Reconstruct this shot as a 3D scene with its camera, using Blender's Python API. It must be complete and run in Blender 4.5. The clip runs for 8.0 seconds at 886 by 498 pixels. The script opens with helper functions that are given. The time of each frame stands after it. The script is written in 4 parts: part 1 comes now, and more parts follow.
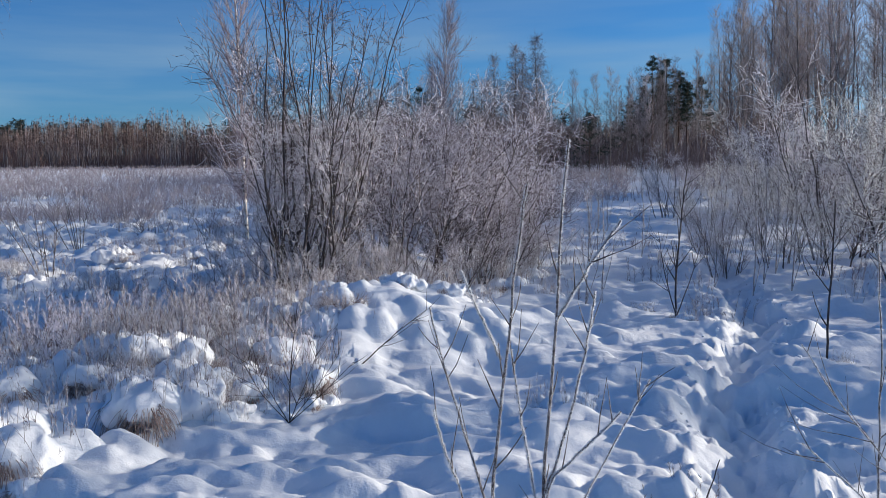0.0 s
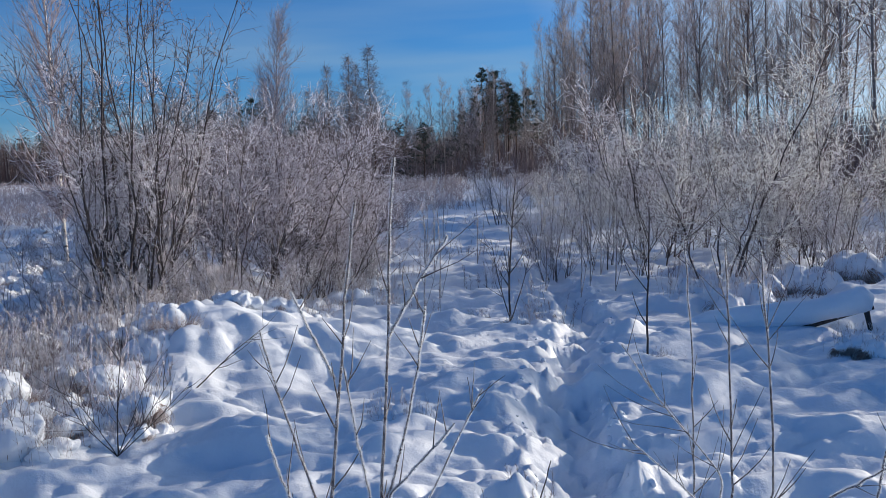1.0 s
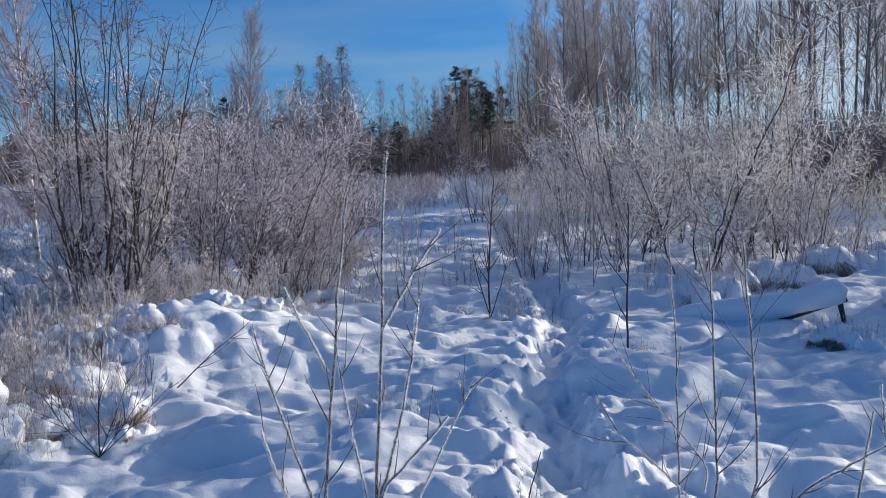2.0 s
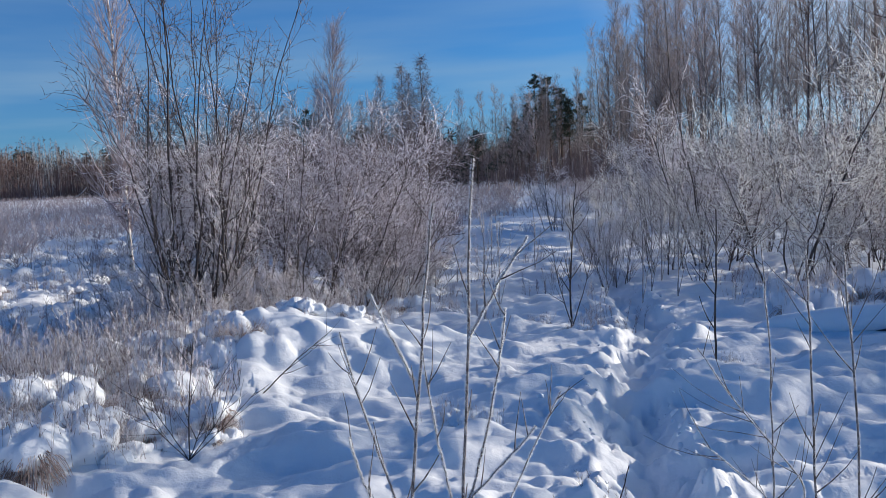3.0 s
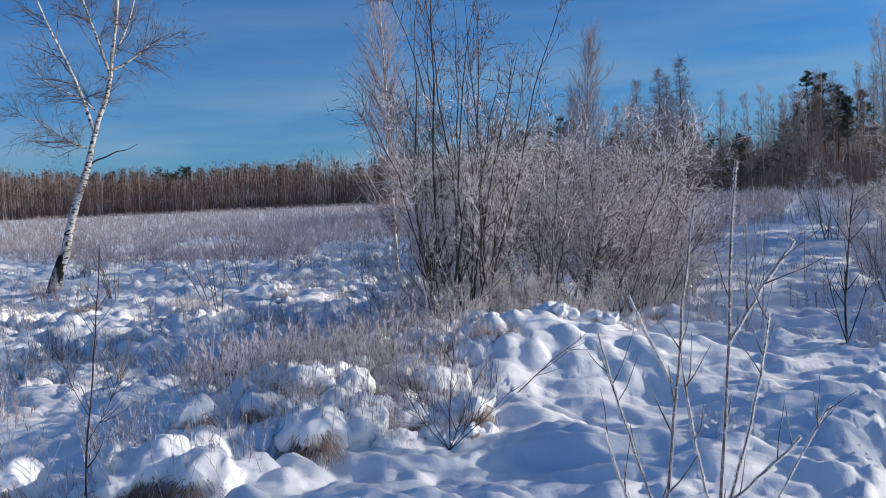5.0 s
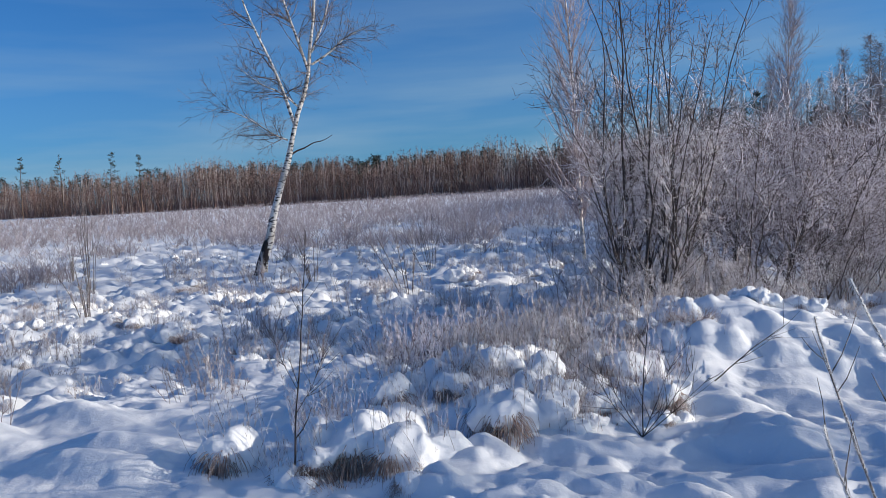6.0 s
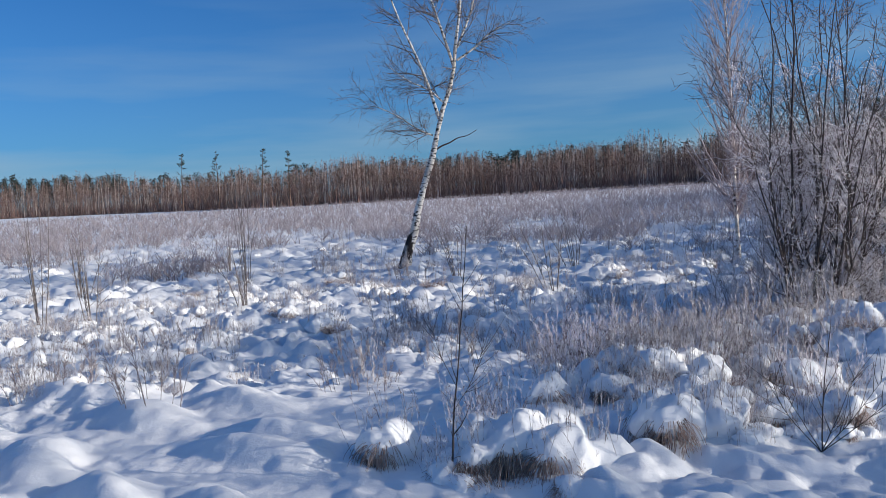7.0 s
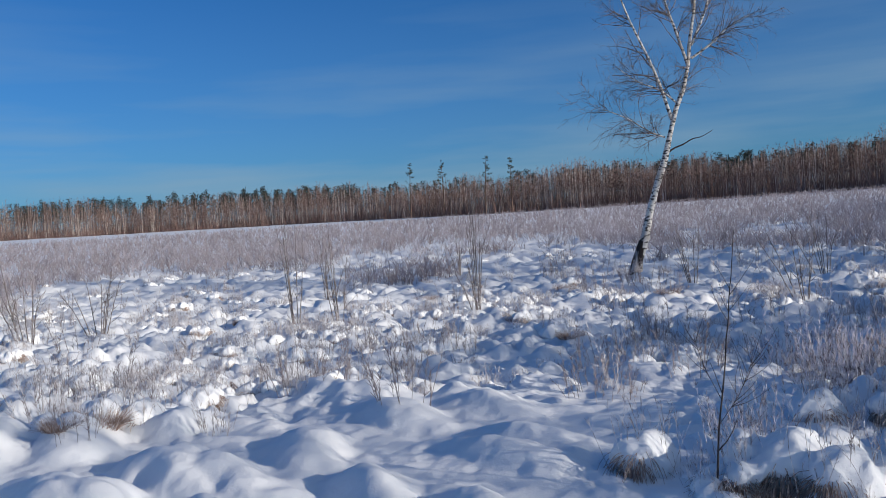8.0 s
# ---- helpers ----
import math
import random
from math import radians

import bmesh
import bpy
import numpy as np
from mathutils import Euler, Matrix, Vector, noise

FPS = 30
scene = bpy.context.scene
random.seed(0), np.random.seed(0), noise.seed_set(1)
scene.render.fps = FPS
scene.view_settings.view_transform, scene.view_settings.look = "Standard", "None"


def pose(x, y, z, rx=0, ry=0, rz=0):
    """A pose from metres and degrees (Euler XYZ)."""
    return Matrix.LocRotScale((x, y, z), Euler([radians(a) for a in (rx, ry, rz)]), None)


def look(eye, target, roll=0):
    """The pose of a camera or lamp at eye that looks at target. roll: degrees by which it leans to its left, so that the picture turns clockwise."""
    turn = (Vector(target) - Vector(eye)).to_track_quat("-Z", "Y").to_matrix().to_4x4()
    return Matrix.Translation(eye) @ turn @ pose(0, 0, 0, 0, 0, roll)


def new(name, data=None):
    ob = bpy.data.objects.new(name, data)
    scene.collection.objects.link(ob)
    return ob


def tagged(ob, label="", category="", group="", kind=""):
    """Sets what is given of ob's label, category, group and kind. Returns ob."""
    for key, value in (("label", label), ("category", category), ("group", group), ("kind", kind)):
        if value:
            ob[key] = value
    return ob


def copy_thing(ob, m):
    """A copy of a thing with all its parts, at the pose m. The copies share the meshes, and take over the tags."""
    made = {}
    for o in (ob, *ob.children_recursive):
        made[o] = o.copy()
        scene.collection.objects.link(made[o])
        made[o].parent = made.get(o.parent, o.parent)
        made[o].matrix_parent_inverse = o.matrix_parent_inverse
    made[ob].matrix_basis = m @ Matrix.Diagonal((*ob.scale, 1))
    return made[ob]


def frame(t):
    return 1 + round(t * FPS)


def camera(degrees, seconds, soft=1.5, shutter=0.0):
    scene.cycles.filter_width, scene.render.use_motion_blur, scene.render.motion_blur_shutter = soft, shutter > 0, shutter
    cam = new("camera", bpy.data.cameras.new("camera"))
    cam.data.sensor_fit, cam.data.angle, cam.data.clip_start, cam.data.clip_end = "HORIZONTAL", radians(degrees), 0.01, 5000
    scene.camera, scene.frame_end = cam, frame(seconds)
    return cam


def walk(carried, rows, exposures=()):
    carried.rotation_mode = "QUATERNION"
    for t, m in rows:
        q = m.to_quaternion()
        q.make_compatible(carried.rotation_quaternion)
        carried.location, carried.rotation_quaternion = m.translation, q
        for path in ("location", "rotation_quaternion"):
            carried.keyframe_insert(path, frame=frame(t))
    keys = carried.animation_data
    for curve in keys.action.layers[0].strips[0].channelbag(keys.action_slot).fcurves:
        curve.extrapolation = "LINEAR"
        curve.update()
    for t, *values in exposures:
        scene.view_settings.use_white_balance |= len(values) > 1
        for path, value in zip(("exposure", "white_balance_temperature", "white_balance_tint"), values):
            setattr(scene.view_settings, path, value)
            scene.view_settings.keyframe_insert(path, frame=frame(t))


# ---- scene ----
cam = camera(55.8, 8.0, soft=0.8)
PATH = [
    (0, (0.056, 0.037, 1.435), (-0.01, 2.029, 1.265), -1.0),
    (0.5, (0.073, 0.046, 1.448), (0.218, 2.035, 1.293), -1.6),
    (1, (0.082, 0.034, 1.454), (0.397, 2.003, 1.298), -2.2),
    (1.2, (0.083, 0.026, 1.451), (0.447, 1.986, 1.291), -2.3),
    (1.75, (0.055, 0.03, 1.445), (0.454, 1.99, 1.285), -2.55),
    (2.3, (0.028, 0.037, 1.438), (0.349, 2.004, 1.276), -2.8),
    (2.5, (0.032, 0.075, 1.436), (0.322, 2.049, 1.287), -3.0),
    (3, (0.02, 0.053, 1.44), (0.21, 2.04, 1.308), -3.0),
    (3.5, (0.009, 0.045, 1.44), (0.074, 2.04, 1.324), -3.1),
    (4, (0.003, 0.032, 1.441), (-0.073, 2.029, 1.342), -3.5),
    (4.2, (0.004, 0.002, 1.443), (-0.134, 1.995, 1.344), -3.3),
    (5.3, (0.004, -0.05, 1.428), (-0.526, 1.876, 1.344), -3.4),
    (5.5, (0.005, -0.047, 1.427), (-0.62, 1.851, 1.331), -3.8),
    (6, (-0.032, -0.062, 1.428), (-0.852, 1.76, 1.333), -3.8),
    (6.5, (-0.095, -0.039, 1.43), (-1.068, 1.706, 1.338), -3.6),
    (7, (-0.192, -0.039, 1.436), (-1.298, 1.625, 1.35), -3.4),
    (7.5, (-0.277, -0.09, 1.45), (-1.568, 1.436, 1.388), -3.6),
    (8, (-0.355, -0.153, 1.45), (-1.854, 1.17, 1.41), -3.8),
]
walk(cam, [(t, look(eye, target, roll)) for t, eye, target, roll in PATH],
     exposures=[(0.0, 0.22), (3.0, 0.26), (5.0, 0.22), (6.5, 0.21), (7.2, 0.14), (8.0, -0.06)])

# ---- world, sun, exposure ----
SUN_AZ, SUN_EL = 72.0, 16.0
sun_dir = Vector((math.sin(radians(SUN_AZ)) * math.cos(radians(SUN_EL)), math.cos(radians(SUN_AZ)) * math.cos(radians(SUN_EL)), math.sin(radians(SUN_EL))))
world = bpy.data.worlds.new("winter_sky")
scene.world = world
world.use_nodes = True
wn, wl = world.node_tree.nodes, world.node_tree.links
wn.clear()
sky = wn.new("ShaderNodeTexSky")
sky.sky_type, sky.sun_disc = "NISHITA", False
sky.sun_elevation, sky.sun_rotation = radians(SUN_EL), radians(SUN_AZ)
sky.altitude, sky.air_density, sky.dust_density, sky.ozone_density = 200, 1.0, 0.7, 3.0
bgd, wout = wn.new("ShaderNodeBackground"), wn.new("ShaderNodeOutputWorld")
bgd.inputs["Strength"].default_value = 0.075
# the clear frosty air: a deeper blue, with thin cirrus low over the land
tint = wn.new("ShaderNodeMixRGB")
tint.blend_type = "MULTIPLY"
tint.inputs["Fac"].default_value = 1.0
tint.inputs[2].default_value = (0.238, 0.78, 1.40, 1)
wl.new(sky.outputs[0], tint.inputs[1])
wtc, wmp, wnz, wsep = wn.new("ShaderNodeTexCoord"), wn.new("ShaderNodeMapping"), wn.new("ShaderNodeTexNoise"), wn.new("ShaderNodeSeparateXYZ")
wmp.inputs["Scale"].default_value, wmp.inputs["Rotation"].default_value = (1.2, 1.2, 11.0), (0.06, 0.03, 0)
wnz.inputs["Scale"].default_value, wnz.inputs["Detail"].default_value = 1.6, 5.0
wl.new(wtc.outputs["Generated"], wmp.inputs["Vector"])
wl.new(wmp.outputs[0], wnz.inputs["Vector"])
wl.new(wtc.outputs["Generated"], wsep.inputs[0])
wr1, wr2 = wn.new("ShaderNodeValToRGB"), wn.new("ShaderNodeValToRGB")
for node, stops in ((wr1, ((0.42, 0.18), (0.72, 0.8))), (wr2, ((0.0, 0.8), (0.09, 1.0), (0.17, 0.5), (0.32, 0.0)))):
    while len(node.color_ramp.elements) < len(stops):
        node.color_ramp.elements.new(0.5)
    for e, (p, v) in zip(node.color_ramp.elements, stops):
        e.position, e.color = p, (v, v, v, 1)
wl.new(wnz.outputs["Fac"], wr1.inputs["Fac"])
wl.new(wsep.outputs["Z"], wr2.inputs["Fac"])
wmul, cirrus = wn.new("ShaderNodeMath"), wn.new("ShaderNodeMixRGB")
wmul.operation = "MULTIPLY"
wl.new(wr1.outputs[0], wmul.inputs[0])
wl.new(wr2.outputs[0], wmul.inputs[1])
cirrus.inputs[2].default_value = (3.6, 5.2, 6.6, 1)
wl.new(wmul.outputs[0], cirrus.inputs["Fac"])
wl.new(tint.outputs[0], cirrus.inputs[1])
# the bright frosty veil round the sun
wdot, wr3, veil = wn.new("ShaderNodeVectorMath"), wn.new("ShaderNodeMapRange"), wn.new("ShaderNodeMixRGB")
wdot.operation = "DOT_PRODUCT"
wdot.inputs[1].default_value = tuple(sun_dir)
wl.new(wtc.outputs["Generated"], wdot.inputs[0])
wl.new(wdot.outputs["Value"], wr3.inputs["Value"])
wr3.inputs["From Min"].default_value, wr3.inputs["From Max"].default_value = 0.57, 0.86
wr3.inputs["To Min"].default_value, wr3.inputs["To Max"].default_value = 0.0, 0.95
veil.inputs[2].default_value = (6.4, 7.8, 9.4, 1)
wl.new(wr3.outputs[0], veil.inputs["Fac"])
wl.new(cirrus.outputs[0], veil.inputs[1])
wl.new(veil.outputs[0], bgd.inputs["Color"])
wl.new(bgd.outputs[0], wout.inputs["Surface"])
sun = new("sun", bpy.data.lights.new("sun", "SUN"))
sun.data.energy, sun.data.angle, sun.data.color = 4.6, radians(0.5), (1.0, 0.91, 0.80)
sun.matrix_world = look(sun_dir * 100, (0, 0, 0))


# ---- materials ----
def material(name, roughness=0.7, specular=0.3):
    m = bpy.data.materials.new(name)
    m.use_nodes = True
    b = m.node_tree.nodes["Principled BSDF"]
    b.inputs["Roughness"].default_value = roughness
    b.inputs["Specular IOR Level"].default_value = specular
    return m, m.node_tree.nodes, m.node_tree.links, b


def noise_node(nodes, links, scale, detail=4.0, stretch=(1, 1, 1), coords="Object"):
    tc, mp, nz = nodes.new("ShaderNodeTexCoord"), nodes.new("ShaderNodeMapping"), nodes.new("ShaderNodeTexNoise")
    mp.inputs["Scale"].default_value = stretch
    nz.inputs["Scale"].default_value, nz.inputs["Detail"].default_value = scale, detail
    links.new(tc.outputs[coords], mp.inputs["Vector"])
    links.new(mp.outputs[0], nz.inputs["Vector"])
    return nz


def ramp(nodes, links, source, stops):
    r = nodes.new("ShaderNodeValToRGB")
    els = r.color_ramp.elements
    while len(els) < len(stops):
        els.new(0.5)
    for e, (p, c) in zip(els, stops):
        e.position, e.color = p, (*c, 1.0)
    links.new(source, r.inputs["Fac"])
    return r


def bump(nodes, links, source, bsdf, strength, distance):
    b = nodes.new("ShaderNodeBump")
    b.inputs["Strength"].default_value, b.inputs["Distance"].default_value = strength, distance
    links.new(source, b.inputs["Height"])
    links.new(b.outputs[0], bsdf.inputs["Normal"])
    return b


def speckled(name, dark, light, scale, lo, hi, roughness=0.8, stretch=(1, 1, 1), relief=0.3, coords="Object"):
    """A surface of two colours in irregular patches, with relief."""
    m, n, l, b = material(name, roughness)
    nz = noise_node(n, l, scale, 6.0, stretch, coords)
    r = ramp(n, l, nz.outputs["Fac"], [(lo, dark), (hi, light)])
    l.new(r.outputs[0], b.inputs["Base Color"])
    bump(n, l, nz.outputs["Fac"], b, relief, 0.01)
    return m


def icy(m, share):
    """Hoarfrost scatters light through: part of the surface is translucent."""
    n, l = m.node_tree.nodes, m.node_tree.links
    out = [q for q in n if q.type == "OUTPUT_MATERIAL"][0]
    bsdf = [q for q in n if q.type == "BSDF_PRINCIPLED"][0]
    tr, mx = n.new("ShaderNodeBsdfTranslucent"), n.new("ShaderNodeMixShader")
    l.new(bsdf.inputs["Base Color"].links[0].from_socket, tr.inputs["Color"])
    mx.inputs[0].default_value = share
    l.new(bsdf.outputs[0], mx.inputs[1])
    l.new(tr.outputs[0], mx.inputs[2])
    l.new(mx.outputs[0], out.inputs["Surface"])


def snow_material():
    m, n, l, b = material("snow", 0.55, 0.25)
    big = noise_node(n, l, 1.3, 5.0)
    r = ramp(n, l, big.outputs["Fac"], [(0.3, (0.80, 0.83, 0.87)), (0.7, (0.90, 0.91, 0.92))])
    l.new(r.outputs[0], b.inputs["Base Color"])
    mid, fine = noise_node(n, l, 9.0, 9.0), noise_node(n, l, 90.0, 4.0)
    mix = n.new("ShaderNodeMath")
    mix.operation = "MULTIPLY_ADD"
    mix.inputs[1].default_value = 0.14
    l.new(fine.outputs["Fac"], mix.inputs[0])
    l.new(mid.outputs["Fac"], mix.inputs[2])
    bump(n, l, mix.outputs[0], b, 0.34, 0.04)
    return m


def birch_material():
    m, n, l, b = material("birch_bark", 0.6)
    marks = noise_node(n, l, 3.4, 8.0, (3.0, 3.0, 7.0))
    base = noise_node(n, l, 1.2, 4.0, (1, 1, 1.5))
    r = ramp(n, l, marks.outputs["Fac"], [(0.40, (0.03, 0.025, 0.025)), (0.49, (0.70, 0.67, 0.62))])
    r2 = ramp(n, l, base.outputs["Fac"], [(0.32, (0.35, 0.27, 0.22)), (0.5, (1, 1, 1))])
    mx = n.new("ShaderNodeMixRGB")
    mx.blend_type = "MULTIPLY"
    mx.inputs["Fac"].default_value = 0.7
    l.new(r.outputs[0], mx.inputs[1])
    l.new(r2.outputs[0], mx.inputs[2])
    l.new(mx.outputs[0], b.inputs["Base Color"])
    bump(n, l, marks.outputs["Fac"], b, 0.4, 0.01)
    return m


SNOW = snow_material()
BIRCH = birch_material()
BARK = speckled("dark_bark", (0.036, 0.028, 0.027), (0.105, 0.085, 0.08), 30, 0.35, 0.7, stretch=(1, 1, 0.2))
BARK_FROST = speckled("frosted_bark", (0.14, 0.11, 0.10), (0.74, 0.73, 0.74), 130, 0.42, 0.62)
BARK_GREY = speckled("greyed_bark", (0.07, 0.055, 0.05), (0.30, 0.27, 0.26), 60, 0.4, 0.65)
RIME = speckled("hoarfrost", (0.72, 0.74, 0.78), (0.9, 0.9, 0.9), 20, 0.4, 0.6, 0.5)
TWIG_FROST = speckled("frosted_twig", (0.16, 0.115, 0.115), (0.97, 0.94, 0.96), 18, 0.38, 0.50)
TWIG_DUSK = speckled("dark_willow_twig", (0.06, 0.045, 0.045), (0.46, 0.42, 0.44), 30, 0.45, 0.68)
TWIG_MAUVE = speckled("mauve_twig", (0.14, 0.10, 0.108), (0.90, 0.87, 0.92), 16, 0.39, 0.53)
LARCH_TWIG = speckled("larch_twig", (0.19, 0.15, 0.145), (0.42, 0.35, 0.34), 2.5, 0.35, 0.7)
BRUSH = speckled("brown_brush", (0.10, 0.070, 0.066), (0.30, 0.235, 0.235), 0.8, 0.35, 0.7)
TWIG_WHITE = speckled("rimed_twig", (0.18, 0.145, 0.125), (0.96, 0.95, 0.93), 14, 0.38, 0.52)
TWIG_ROSE = speckled("rosy_twig", (0.27, 0.20, 0.20), (0.70, 0.63, 0.65), 9, 0.33, 0.66)
TWIG_BROWN = speckled("brown_twig", (0.12, 0.082, 0.07), (0.31, 0.235, 0.21), 2.5, 0.35, 0.7)
TWIG_GREY = speckled("grey_twig", (0.21, 0.175, 0.165), (0.54, 0.49, 0.48), 2.5, 0.35, 0.7)
TRUNK_GREY = speckled("grey_trunk", (0.11, 0.09, 0.08), (0.33, 0.285, 0.26), 3.0, 0.35, 0.65, stretch=(2, 2, 0.3))
PINE_BARK = speckled("pine_bark", (0.055, 0.038, 0.03), (0.16, 0.10, 0.07), 4.0, 0.35, 0.65, stretch=(2, 2, 0.4))
NEEDLE = speckled("pine_needle", (0.022, 0.034, 0.022), (0.06, 0.075, 0.05), 1.6, 0.35, 0.7)
FAR_WOOD = speckled("far_twig", (0.105, 0.066, 0.058), (0.26, 0.165, 0.145), 0.16, 0.35, 0.68)
FAR_TRUNK = speckled("far_trunk", (0.17, 0.125, 0.105), (0.72, 0.63, 0.56), 0.21, 0.42, 0.62, stretch=(1, 1, 0.12))
FAR_NEEDLE = speckled("far_needle", (0.02, 0.03, 0.026), (0.045, 0.055, 0.045), 0.3, 0.35, 0.7)
FIELD_TWIG = speckled("field_twig", (0.25, 0.21, 0.21), (0.60, 0.54, 0.56), 0.6, 0.32, 0.68)
GRASS = speckled("dry_grass", (0.19, 0.115, 0.09), (0.56, 0.44, 0.38), 14, 0.35, 0.70)
GRASS_FROST = speckled("frosted_grass", (0.25, 0.185, 0.18), (0.90, 0.88, 0.89), 18, 0.36, 0.58)
for frosty in (RIME, TWIG_FROST, TWIG_MAUVE, TWIG_WHITE, TWIG_ROSE, GRASS_FROST, FIELD_TWIG, TWIG_GREY):
    icy(frosty, 0.6 if frosty is TWIG_WHITE else 0.45)
FOOT = speckled("cracked_birch_foot", (0.025, 0.02, 0.02), (0.55, 0.50, 0.46), 5.0, 0.50, 0.60, stretch=(1.4, 1.4, 0.5))


# ---- building helpers ----
def mesh_object(name, verts, faces, mat, parent=None, label="", smooth=True):
    me = bpy.data.meshes.new(name)
    me.from_pydata(np.asarray(verts).tolist(), [], np.asarray(faces).tolist() if isinstance(faces, np.ndarray) else faces)
    me.materials.append(mat)
    if smooth:
        me.polygons.foreach_set("use_smooth", np.ones(len(me.polygons), dtype=bool))
    me.update()
    ob = new(name, me)
    if parent is not None:
        ob.parent = parent
    if label:
        ob["label"] = label
    return ob


def thing(name, x, y, z, label, category, group="", kind=""):
    ob = new(name)
    ob.empty_display_size = 0.1
    ob.location = (x, y, z)
    return tagged(ob, label, category, group, kind)


def tube_data(groups):
    """Vertices and faces of tapered tubes. groups: (points[N,K,3], radii[N,K], sides)."""
    vs, fs, off = [], [], 0
    for p, r, s in groups:
        n, k, _ = p.shape
        d = np.gradient(p, axis=1)
        d /= np.linalg.norm(d, axis=2, keepdims=True) + 1e-9
        ref = np.where(np.abs(d[:, :1, 2:3]) > 0.8, np.array([1.0, 0, 0]), np.array([0, 0, 1.0]))
        u = np.cross(d, np.broadcast_to(ref, d.shape))
        u /= np.linalg.norm(u, axis=2, keepdims=True) + 1e-9
        w = np.cross(d, u)
        a = np.arange(s) * 2 * np.pi / s
        ring = p[:, :, None] + r[:, :, None, None] * (np.cos(a)[:, None] * u[:, :, None] + np.sin(a)[:, None] * w[:, :, None])
        vs.append(ring.reshape(-1, 3))
        i = np.arange(n)[:, None, None] * k * s + np.arange(k - 1)[None, :, None] * s
        j, j2 = np.arange(s)[None, None, :], (np.arange(s)[None, None, :] + 1) % s
        f = np.stack([i + j, i + j2, i + s + j2, i + s + j], axis=-1).reshape(-1, 4)
        fs.append(f + off)
        off += n * k * s
    return np.concatenate(vs), np.concatenate(fs)


def ribbon_data(g, p, width):
    """Vertices and faces of thin flat shoots along the lines p, for far twigs."""
    a, b = p[:, 0], p[:, -1]
    s = np.cross(b - a, g.normal(0, 1, a.shape))
    s = s / (np.linalg.norm(s, axis=1, keepdims=True) + 1e-9) * np.asarray(width).reshape(-1, 1)
    v = np.stack([a - s, a + s, b + s * 0.4, b - s * 0.4], axis=1).reshape(-1, 3)
    return v, np.arange(len(v)).reshape(-1, 4)


def joined(*pairs):
    vs, fs, off = [], [], 0
    for v, f in pairs:
        vs.append(v), fs.append(f + off)
        off += len(v)
    return np.concatenate(vs), np.concatenate(fs)


def unit(v):
    return v / (np.linalg.norm(v, axis=-1, keepdims=True) + 1e-9)


def run(rng, start, way, length, points, up=0.0, wiggle=0.1):
    """Curved lines from start along way; up bends them to the sky (minus: down)."""
    n = len(start)
    p = np.zeros((n, points, 3))
    p[:, 0], d = start, unit(way)
    step = (np.asarray(length) / (points - 1)).reshape(-1, 1)
    for k in range(1, points):
        d = unit(d + rng.normal(0, wiggle, (n, 3)) + np.array([0, 0, up / points]))
        p[:, k] = p[:, k - 1] + d * step
    return p


def taper(r0, points, end=0.3):
    return np.asarray(r0).reshape(-1, 1) * np.linspace(1, end, points)[None, :]


def grow(rng, par, prad, n, t0, t1, length, angle, points=3, up=0.3, wiggle=0.12, ratio=0.5, rmin=0.0, shape=None, flat=False):
    """n side shoots from the lines par: they start between t0 and t1 of the way."""
    m, k, _ = par.shape
    idx, t = rng.integers(0, m, n), rng.uniform(t0, t1, n)
    f = t * (k - 1)
    i = np.minimum(f.astype(int), k - 2)
    g = (f - i)[:, None]
    a, b = par[idx, i], par[idx, i + 1]
    start, tan = a + (b - a) * g, unit(b - a)
    side = unit(np.cross(tan, rng.normal(0, 1, (n, 3))))
    if flat:
        side[:, 2] *= 0.25
        side = unit(side)
    ang = np.radians(rng.normal(angle, angle * 0.2, n))[:, None]
    way = np.cos(ang) * tan + np.sin(ang) * side
    span = length * rng.uniform(0.55, 1.25, n) * (shape(t) if shape else 1.0)
    rad = np.maximum(prad[idx, i] * ratio, rmin)
    return run(rng, start, way, span, points, up, wiggle), taper(rad, points, 0.35)


# ---- value noise for the snow's form ----
def lattice(ix, iy, seed):
    h = (ix.astype(np.int64) * 374761393 + iy.astype(np.int64) * 668265263 + seed * 974711) & 0x7FFFFFFF
    h = ((h ^ (h >> 13)) * 1274126177) & 0x7FFFFFFF
    return ((h ^ (h >> 16)) & 0xFFFF) / 65535.0


def vnoise(x, y, seed=0):
    ix, iy = np.floor(x), np.floor(y)
    fx, fy = x - ix, y - iy
    fx, fy = fx * fx * fx * (fx * (fx * 6 - 15) + 10), fy * fy * fy * (fy * (fy * 6 - 15) + 10)
    a, b = lattice(ix, iy, seed), lattice(ix + 1, iy, seed)
    c, d = lattice(ix, iy + 1, seed), lattice(ix + 1, iy + 1, seed)
    return (a + (b - a) * fx) * (1 - fy) + (c + (d - c) * fx) * fy - 0.5


def fbm(x, y, seed=0, octaves=4):
    return sum(vnoise(x * 2 ** o + 7.3 * o, y * 2 ** o - 3.1 * o, seed + o) * 0.5 ** o for o in range(octaves))


def at_az(az, r):
    return r * math.sin(radians(az)), r * math.cos(radians(az))


